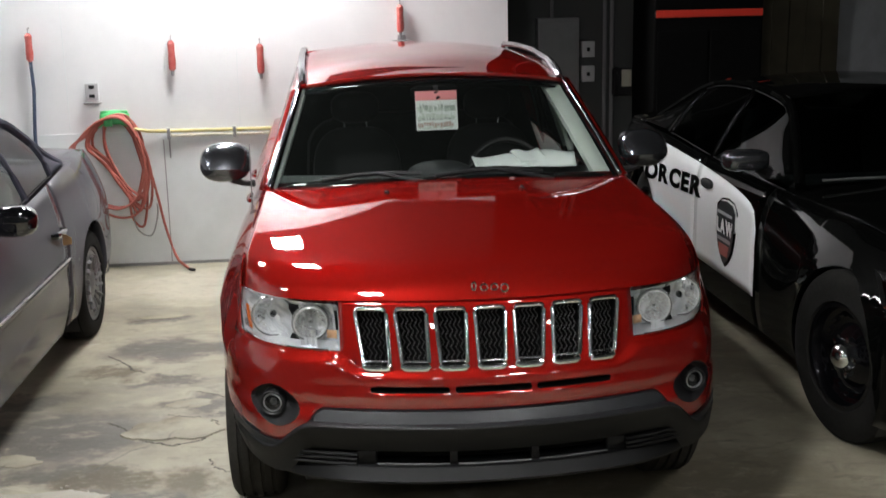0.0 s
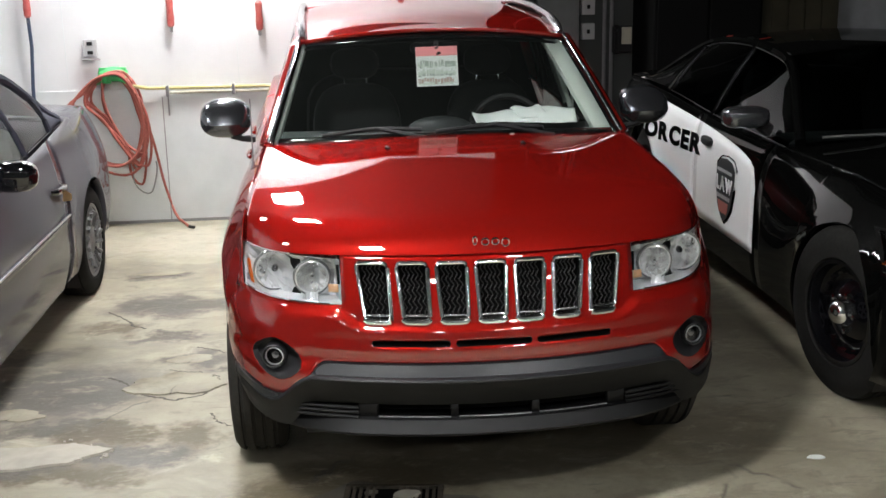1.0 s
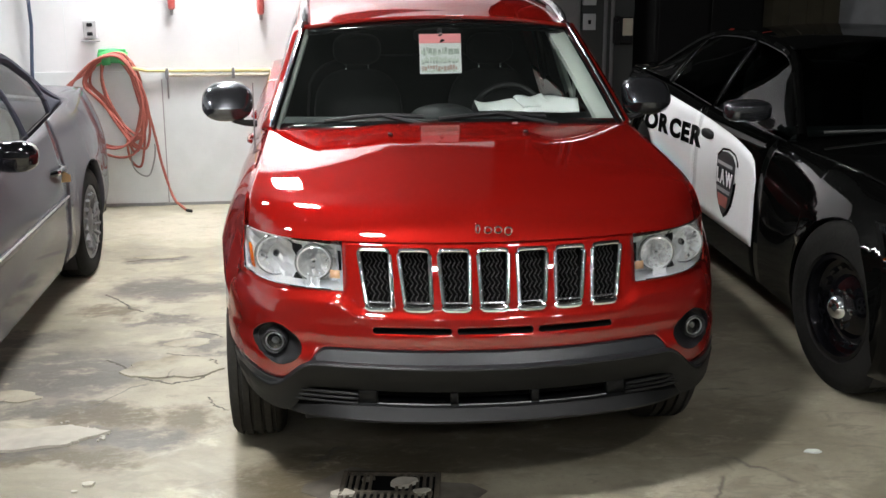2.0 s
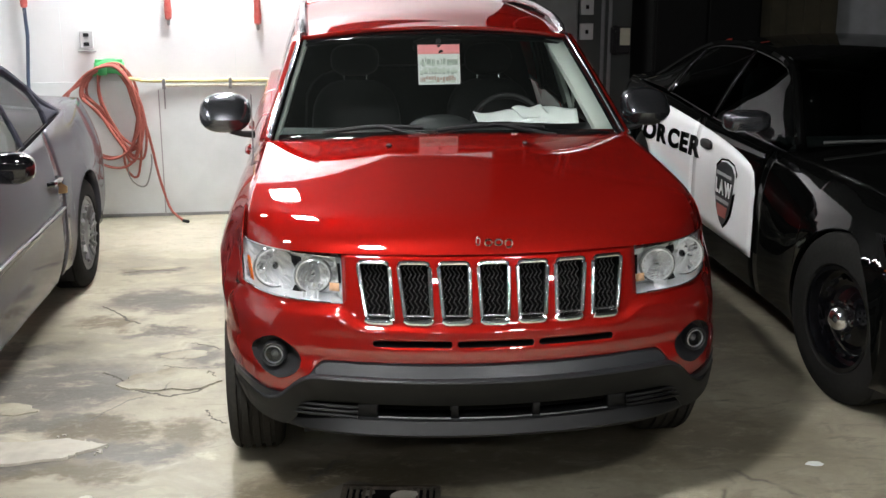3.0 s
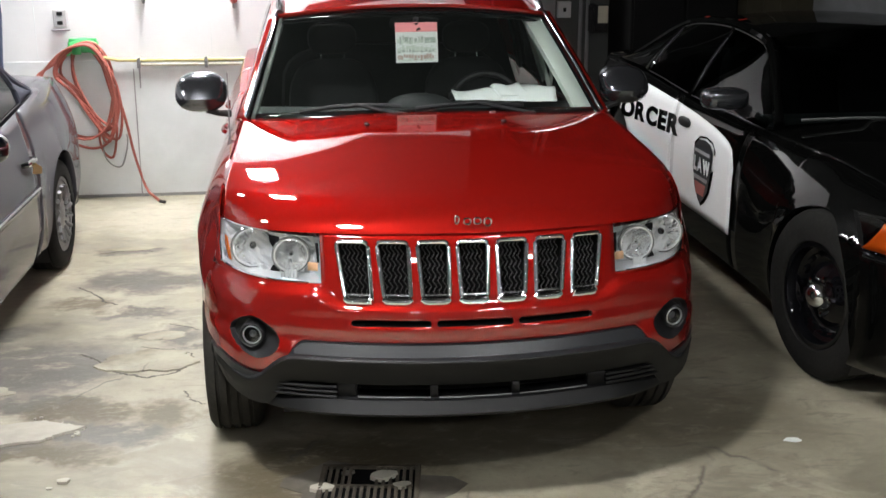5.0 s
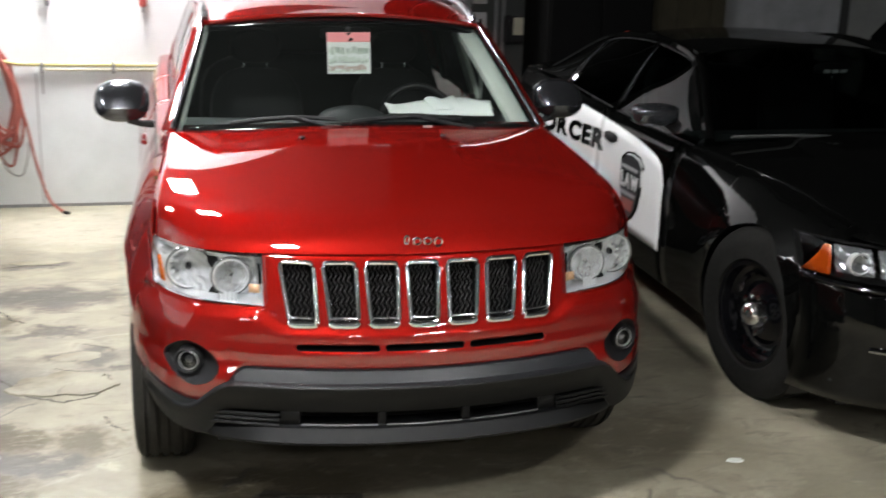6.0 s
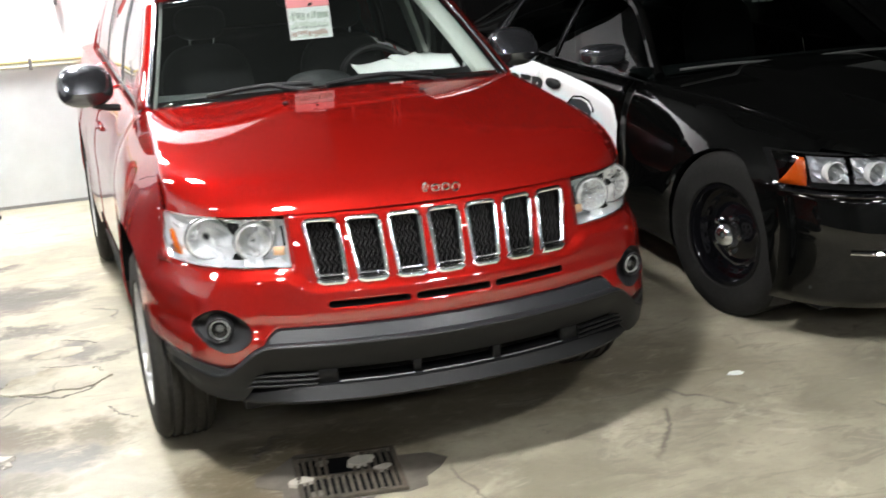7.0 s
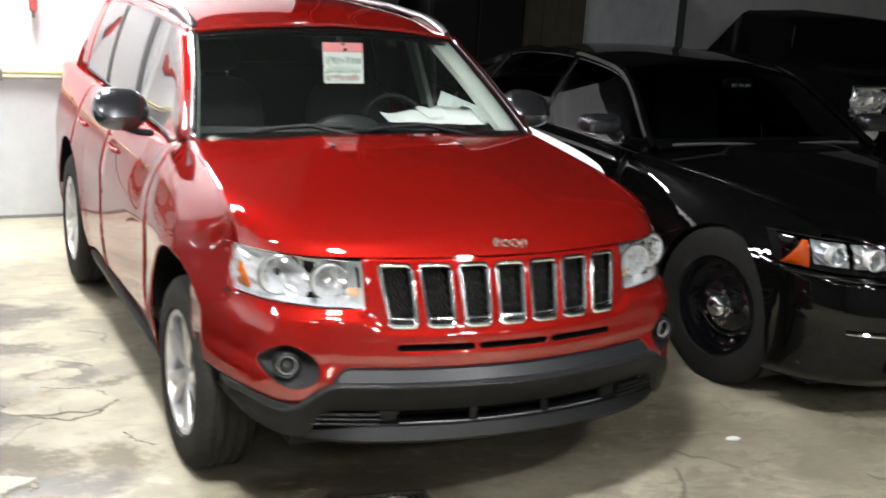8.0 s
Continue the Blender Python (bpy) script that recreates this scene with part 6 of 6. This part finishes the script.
red_tool(-2.585, 1.53, 1.73, 0.9)
red_tool(-1.595, 1.44, 1.655)
red_tool(-0.965, 1.40, 1.615)
red_tool(0.06, 1.67, 1.87)
shelf = thing("wall_bracket", "small steel bracket under the tool", "bracket", "", (0.07, WY, 1.60))
block("arm", -0.07, -0.10, -0.015, 0.07, -0.004, 0.015, STEEL, shelf)
block("back", -0.03, -0.012, -0.06, 0.03, -0.002, 0.05, STEEL, shelf)
bm = bmesh.new()
for x in (-1.137, -2.36, 0.09):
    box(bm, x - 0.0025, WY - 0.002, 1.03, x + 0.0025, WY + 0.01, 3.03)
tagged(part("wall_seam", bm, WAINSCOT, None, smooth=False), "thin seams between the wall panels", "seam", kind="structure")
bm = bmesh.new()
for x in (-1.70, -0.45):
    box(bm, x - 0.004, WY - 0.015, 0.02, x + 0.004, WY, 0.94)
tagged(part("wall_seam", bm, STEEL, None, smooth=False), "thin seams between the lower wall panels", "seam", kind="structure")
tagged(block("baseboard", X0, WY - 0.02, 0, EDGE, WY - 0.0125, 0.022, STEEL, None, "", 0.0), "dark gap line where wall meets floor", "trim", kind="structure")

# ---- the dark corner behind the patrol car ----
RY = YR
BOXGREY = material("grey enamel", (0.20, 0.205, 0.21), 0.4, grain=0.2, scale=12)
BLACKBOX = material("black cabinet paint", (0.003, 0.003, 0.003), 0.8, spec=0.1, grain=0.3, scale=20)
REDSTRIP = material("bright red strip", (0.75, 0.05, 0.03), 0.4)
BROWN = material("dark brown board", (0.055, 0.046, 0.026), 0.6, grain=0.5, scale=8)
panel = thing("breaker_panel", "grey steel breaker panel on the dark wall", "panel", "", (1.40, RY, 1.45))
block("box", -0.17, -0.11, -0.55, 0.17, -0.002, 0.27, BOXGREY, panel)
block("door", -0.15, -0.118, -0.52, 0.15, -0.111, 0.24, BOXGREY, panel)
for z in (1.46, 1.26):
    g = thing("light_switch", "ivory light switch box on the dark wall", "switch", "switch boxes", (1.66, RY, z))
    block("plate", -0.055, -0.05, -0.065, 0.055, -0.002, 0.065, BOXDIM, g)
    block("toggle", -0.012, -0.068, -0.016, 0.012, -0.05, 0.016, PLASTIC, g)
for x in (1.36, 1.80, 1.86):
    g = thing("conduit", "grey conduit pipe running up the dark wall", "pipe", "conduits", (x, RY - 0.03, 1.72 if x < 1.5 else 0.0))
    part("pipe", lathe(bmesh.new(), [(0, 0.016), ((TOP - 1.72) if x < 1.5 else TOP, 0.016)], (0, 0, 0), (0, 0, 1), 10, True), BOXGREY, g)
phone = thing("wall_phone", "ivory and black wall telephone", "telephone", "", (1.935, RY, 1.20))
block("base", -0.075, -0.07, -0.12, 0.09, -0.002, 0.10, BLACKPLASTIC, phone, "", 0.012)
block("face", 0.0, -0.078, -0.05, 0.085, -0.07, 0.09, IVORY, phone, "ivory dial face", 0.004)
bm = bmesh.new()
tube(bm, [(-0.05, -0.09, -0.11), (-0.055, -0.115, -0.07), (-0.055, -0.115, 0.06), (-0.05, -0.09, 0.10)], [0.026, 0.018, 0.018, 0.026], 10)
part("receiver", bm, BLACKPLASTIC, phone, "black receiver")
cab = thing("tall_cabinet", "tall black cabinet with a red strip", "cabinet", "", (2.755, RY - 0.35, 0))
block("body", -0.715, -0.30, 0.02, 0.150, 0.33, 2.05, BLACKBOX, cab, "black cabinet body", 0.01)
block("red_strip", -0.705, -0.306, 1.72, 0.145, -0.298, 1.775, REDSTRIP, cab, "bright red strip", 0.002)
for x in (-0.69, -0.27):
    block("door", x, -0.312, 0.08, x + 0.40, -0.301, 1.62, BLACKBOX, cab, "black cabinet door", 0.004)
for k in range(5):
    block("side_board", 0.165 + 0.139 * k, -0.10 + 0.006 * (k % 2), 0.0, 0.300 + 0.139 * k, 0.33, 2.3 - 0.02 * (k % 3), BROWN, cab, "dark brown upright board", 0.004)
PALE = material("pale grey door paint", (0.50, 0.515, 0.54), 0.5, grain=0.2, scale=8, stain=0.4, stain_scale=2)
slab("door_1", 3.64, RY - 0.04, 0, 4.89, RY - 0.002, 2.4, PALE, "grey metal door in shade", "door")
for x in (3.605, 4.93):
    slab("trim", x - 0.03, RY - 0.06, 0, x + 0.035, RY - 0.002, 2.45, DARKWALL, "dark door frame", "trim")

# ---- a further dark vehicle beyond the patrol car ----
van = thing("black_pickup", "black pickup truck with chrome grille in the dark", "car", "", (5.44, 2.85, 0), -12)
bm = bmesh.new()
secs = []
for y, z, w in ((0.0, 1.23, 0.88), (0.04, 1.26, 0.90), (0.5, 1.27, 0.93), (1.05, 1.28, 0.93), (1.35, 1.54, 0.64), (1.50, 1.59, 0.61), (2.42, 1.60, 0.61), (2.62, 1.2, 0.86)):
    secs.append([(-w - 0.04, y, 0.5), (-w - 0.03, y, 0.95), (-w, y, z - 0.03), (-w * 0.9, y, z), (0, y, z + 0.03), (w * 0.9, y, z), (w, y, z - 0.03), (w + 0.03, y, 0.95), (w + 0.04, y, 0.5)])
secs.insert(0, [(x, -0.02, 0.5) for x, *_ in secs[0]])
sheet(bm, secs)
part("body", bm, DULLBLACK, van, "dull black truck body", thick=0.01)
part("grille", tube(bmesh.new(), [(-0.5, -0.05, 0.98), (0.5, -0.05, 0.98)], 0.05, 10), CHROME, van, "chrome grille bar")
part("bumper", tube(bmesh.new(), [(-0.95, 0.05, 0.55), (-0.8, -0.10, 0.55), (0.8, -0.10, 0.55), (0.95, 0.05, 0.55)], 0.08, 10), CHROME, van, "chrome bumper")
for s in (-1, 1):
    rl = random.Random(17)
    bm = blob(bmesh.new(), (s * 0.79, -0.02, 1.08), (0.14, 0.05, 0.10), 20, 12, 2.6)
    for v in bm.verts:
        v.co += Vector((rl.uniform(-1, 1), rl.uniform(-1, 1), rl.uniform(-1, 1))) * 0.010
    lamp = part("headlight", bm, BOWL, van, "faceted headlight", smooth=False)
    part("lamp_bezel", tube(bmesh.new(), [(s * x, -0.045, z) for x, z in ((0.64, 0.97), (0.93, 0.98), (0.94, 1.18), (0.66, 1.19))], 0.016, 8, True), CHROME, lamp, "chrome headlight bezel")
    part("corner_trim", tube(bmesh.new(), [(s * 0.93, 0.0, 1.01), (s * 0.90, -0.07, 0.93), (s * 0.62, -0.08, 0.90)], 0.02, 8), CHROME, van, "chrome trim under the headlight")
    bm = blob(bmesh.new(), (s * 0.80, -0.04, 0.84), (0.11, 0.03, 0.05), 18, 10, 3)
    for v in bm.verts:
        v.co += Vector((rl.uniform(-1, 1), rl.uniform(-1, 1), rl.uniform(-1, 1))) * 0.008
    part("parking_lamp", bm, REFLECTOR, van, "bright faceted parking lamp", smooth=False)
    # grey bar paints in the streak of light along the windshield
    part("pillar_trim", tube(bmesh.new(), [(s * 0.80, 1.14, 1.37), (s * 0.69, 1.32, 1.52)], 0.006, 6), DIMTRIM, van, "thin bar painting a light streak at the windshield")
    wheel("front_wheel", van, s, s * 0.80, 0.65, 0.38, 0.24, 0.22, "cover", SILVER)
    wheel("rear_wheel", van, s, s * 0.80, 2.35, 0.38, 0.24, 0.22, "cover", SILVER)

# ---- in and on the red car ----
tag = thing("price_tag", "red and white price tag hung on the mirror", "tag", "", (-0.005, 1.575, 1.435), 0)
tag.matrix_basis = pose(-0.005, 1.590, 1.437, -12, 0, 3)
block("card", -0.098, -0.001, -0.088, 0.098, 0.001, 0.095, PAPER, tag, "white card", 0.0)
PINK = material("red print", (0.70, 0.27, 0.27), 0.7)
INK = material("grey print", (0.40, 0.46, 0.41), 0.7)
INKLIGHT = material("pale green print", (0.60, 0.68, 0.60), 0.7)
INKRED = material("dull red print", (0.50, 0.38, 0.33), 0.7)
block("header_band", -0.098, -0.0025, 0.052, 0.098, -0.0012, 0.095, PINK, tag, "red header band", 0.0)
rng = random.Random(8)
for z, h, mat, n in ((0.018, 0.030, INK, 9), (0.008, 0.016, INKLIGHT, 12), (-0.026, 0.024, INKLIGHT, 16), (-0.036, 0.012, INK, 13), (-0.062, 0.022, INKRED, 19), (-0.076, 0.010, INKLIGHT, 12)):
    x = -0.080 if n < 10 else -0.090
    while x < 0.075:
        w, up = rng.uniform(0.004, 0.24 / n), rng.uniform(0.5, 1.2)
        drop = rng.uniform(-0.25, 0.25) * h
        block("print_bar", x, -0.0024, z + drop - h * up / 2, x + w, -0.0012, z + drop + h * up / 2, mat, tag, "", 0.0)
        x += w + rng.uniform(0.001, 0.07 / n)
bm = bmesh.new()
tube(bm, [(0.0, 0.0, 0.095), (0.004, 0.02, 0.075), (0.01, -0.004, 0.06)], 0.012, 8)
part("hook", bm, BLACKPLASTIC, tag, "dark hook of the tag")

rng = random.Random(11)


def paper(x, y, z, w, d, turn, rise, label, cut=0.0):
    """A crumpled sheet; its back edge stands a little higher."""
    p = thing("paper_sheet", label, "paper", "papers on the dashboard", (x, y, z), turn)
    ph = rng.uniform(0, 6)
    bm = bmesh.new()
    rows = []
    for j in range(9):
        v = j / 8
        rows.append([(w * (i / 12 - 0.5), (d - cut * (1 - i / 12)) * (v - 0.5) + 0.006 * math.sin(11 * i / 12 + ph), rise * v + 0.006 * v * math.sin(8 * i / 12 + ph) + 0.003 * rng.random()) for i in range(13)])
    sheet(bm, rows)
    part("sheet", bm, PAPER, p, thick=0.001, sharp=20)


paper(0.28, 1.445, 1.200, 0.27, 0.15, 4, 0.030, "folded white paper lying on the dark dashboard", 0.05)
paper(0.36, 1.40, 1.200, 0.10, 0.10, -20, 0.006, "small white slip lying on the dark dashboard")
paper(0.50, 1.44, 1.198, 0.24, 0.23, -10, 0.040, "white printed sheet lying on the dark dashboard")
paper(0.41, 1.47, 1.212, 0.15, 0.12, 16, 0.036, "crumpled white paper on the dark dashboard")

# ---- on the floor ----
IRON = material("rusty cast iron", (0.050, 0.044, 0.034), 0.8, 0.2, grain=0.6, scale=30, stain=0.7, stain_scale=9, second=(0.13, 0.11, 0.08), bump=0.4)
MUD = material("damp dirt", (0.10, 0.088, 0.070), 0.5, grain=0.5, scale=14, second=(0.20, 0.18, 0.15), bump=0.6)
drain = thing("floor_drain", "rusty iron floor drain grate partly broken", "drain", "", (-0.36, 0.03, 0), -8)
# Black plate on the floor paints the shade of a deep drain.
block("pit", -0.17, -0.15, 0.001, 0.17, 0.15, 0.004, BLACKBOX, drain, "flat black sheet painting the drain pit's shade", 0.0)
for a, b, c, d in ((-0.185, -0.165, -0.165, 0.165), (0.165, 0.185, -0.165, 0.165), (-0.165, 0.165, -0.165, -0.145), (-0.165, 0.165, 0.145, 0.165)):
    block("frame_bar", a, c, 0.0, b, d, 0.016, IRON, drain, "", 0.003)
for k in range(13):
    x = -0.15 + 0.025 * k
    block("grate_bar", x - 0.006, -0.144, 0.003, x + 0.006, -0.004, 0.013, IRON, drain, "", 0.002)
    if k not in (4, 5, 6):
        block("grate_bar", x - 0.006, 0.008, 0.003, x + 0.006, 0.144, 0.013, IRON, drain, "", 0.002)
block("cross_bar", -0.16, -0.005, 0.003, 0.16, 0.009, 0.014, IRON, drain, "", 0.002)


def flake(name, x, y, rx, ry, h, mat, label, category, seed, group="", n=26, kind="", rough_edge=0.25):
    """A thin ragged patch lying on the floor."""
    r = random.Random(seed)
    ph = [r.uniform(0, math.tau) for _ in range(4)]
    bm = bmesh.new()
    ring = []
    for k in range(n):
        a = k * math.tau / n
        q = 1 + rough_edge * (0.5 * math.sin(2 * a + ph[0]) + 0.35 * math.sin(3 * a + ph[1]) + 0.3 * math.sin(7 * a + ph[2])) + r.uniform(-0.05, 0.05)
        ring.append((math.cos(a) * rx * q, math.sin(a) * ry * q))
    vs = sheet(bm, [[(a, b, 0.0005) for a, b in ring], [(a * 0.985, b * 0.98, h) for a, b in ring], [(a * 0.6, b * 0.6, h * r.uniform(0.9, 1.1)) for a, b in ring]], ring=True)
    fan(bm, vs[2])
    ob = part(name, bm, mat, None, sharp=25)
    ob.matrix_basis = pose(x, y, 0)
    return tagged(ob, label, category, group, kind)


CEMENT = material("pale cement", (0.44, 0.415, 0.345), 0.6, grain=0.4, scale=14, stain=0.4, stain_scale=4, second=(0.30, 0.28, 0.24), bump=0.5)
flake("concrete_patch", -1.29, 1.42, 0.20, 0.155, 0.007, CONCRETE, "raised pale concrete patch with a cracked edge", "patch", 3, "floor patches", 60)
flake("concrete_patch", -1.83, 0.67, 0.30, 0.12, 0.011, CEMENT, "raised pale concrete patch with a broken edge", "patch", 8, "floor patches", 60)
flake("concrete_patch", -1.98, 1.14, 0.14, 0.07, 0.004, CONCRETE, "raised pale concrete patch with a cracked edge", "patch", 12, "floor patches")
flake("litter", 1.335, 0.215, 0.035, 0.017, 0.006, PAPER, "small white scrap lying on the floor", "litter", 5, "", 12)
flake("litter", -1.47, 0.225, 0.026, 0.016, 0.010, CEMENT, "small pale scrap lying on the floor", "litter", 6, "", 12)
flake("litter", -1.512, 0.175, 0.012, 0.009, 0.006, CEMENT, "tiny pale chip lying on the floor", "litter", 16, "", 10)
flake("rough_spot", -1.255, 1.77, 0.10, 0.07, 0.002, CONCRETE, "rough pitted spot in the concrete", "patch", 21, "floor patches")
flake("rough_spot", -1.60, 3.40, 0.15, 0.045, 0.002, CONCRETE, "dark worn hollow in the concrete", "patch", 23, "floor patches", rough_edge=0.15)
for k in range(16):
    q = random.Random(70 + k)
    a = q.uniform(-0.2, 1.2)
    flake("chip", -1.83 + 0.34 * math.cos(a) + q.uniform(-0.04, 0.04), 0.67 + 0.20 * math.sin(a) - 0.03 + q.uniform(-0.03, 0.03), q.uniform(0.004, 0.010), q.uniform(0.004, 0.008), 0.006, CEMENT, "small pale chip broken off the concrete patch", "chip", 90 + k, "chips beside the patch", 7)
CRACK = material("crack dirt", (0.10, 0.09, 0.075), 0.8, grain=0.4, scale=40)


def crack(points, seed, width=0.008):
    """A ragged crack in the slab, wider here and narrower there."""
    r = random.Random(seed)
    rows, n, drift = [], 14, 0.0
    for (ax, ay), (bx, by) in zip(points, points[1:]):
        side_way = Vector((ay - by, bx - ax)).normalized()
        for k in range(n):
            t = k / n
            drift = 0.7 * drift + r.uniform(-0.006, 0.006)
            j = side_way * drift
            w = width * r.uniform(0.2, 1.0)
            c = Vector((lerp(ax, bx, t), lerp(ay, by, t))) + j
            rows.append([(c.x - side_way.x * w, c.y - side_way.y * w, 0.0008), (c.x, c.y, 0.0022), (c.x + side_way.x * w, c.y + side_way.y * w, 0.0008)])
    bm = bmesh.new()
    sheet(bm, rows)
    ob = part("floor_crack", bm, CRACK, None, smooth=False)
    return tagged(ob, "dark ragged crack in the concrete floor", "crack", "floor cracks", "structure")


# Wide front crack also paints the shadow edge of the raised patch.
crack([(-1.62, 1.56), (-1.51, 1.45), (-1.46, 1.34), (-1.38, 1.27), (-1.28, 1.22), (-1.16, 1.27), (-1.09, 1.40)], 1, 0.012)
crack([(-1.09, 1.40), (-1.10, 1.50), (-1.19, 1.57), (-1.36, 1.62)], 7, 0.005)
crack([(-1.80, 2.62), (-1.67, 2.46), (-1.63, 2.35), (-1.54, 2.28)], 2, 0.009)
crack([(-1.24, 1.95), (-1.16, 1.89), (-1.08, 1.83)], 4, 0.006)
crack([(-1.10, 1.04), (-1.06, 0.94), (-0.99, 0.88)], 5, 0.006)
crack([(-1.78, 3.31), (-1.63, 3.36), (-1.45, 3.32)], 6, 0.008)
flake("dirt_ring", -0.37, 0.02, 0.27, 0.22, 0.0022, MUD, "damp dirt caked round the floor drain", "stain", 41, kind="structure", rough_edge=0.4)
for x, y, rx, ry, h, k in ((-0.53, 0.04, 0.040, 0.030, 0.016, 51), (-0.50, -0.07, 0.030, 0.022, 0.012, 52), (-0.28, -0.13, 0.022, 0.014, 0.010, 53), (-0.43, 0.15, 0.026, 0.016, 0.012, 54), (-0.24, 0.02, 0.03, 0.02, 0.018, 55)):
    flake("rubble", x, y, rx, ry, h, CEMENT if k % 2 else MUD, "small broken piece of concrete at the drain", "rubble", k, "rubble at the drain", 11)
flake("litter", -0.30, 0.10, 0.05, 0.035, 0.020, CEMENT, "broken piece of pale concrete on the drain", "litter", 31, "", 11)
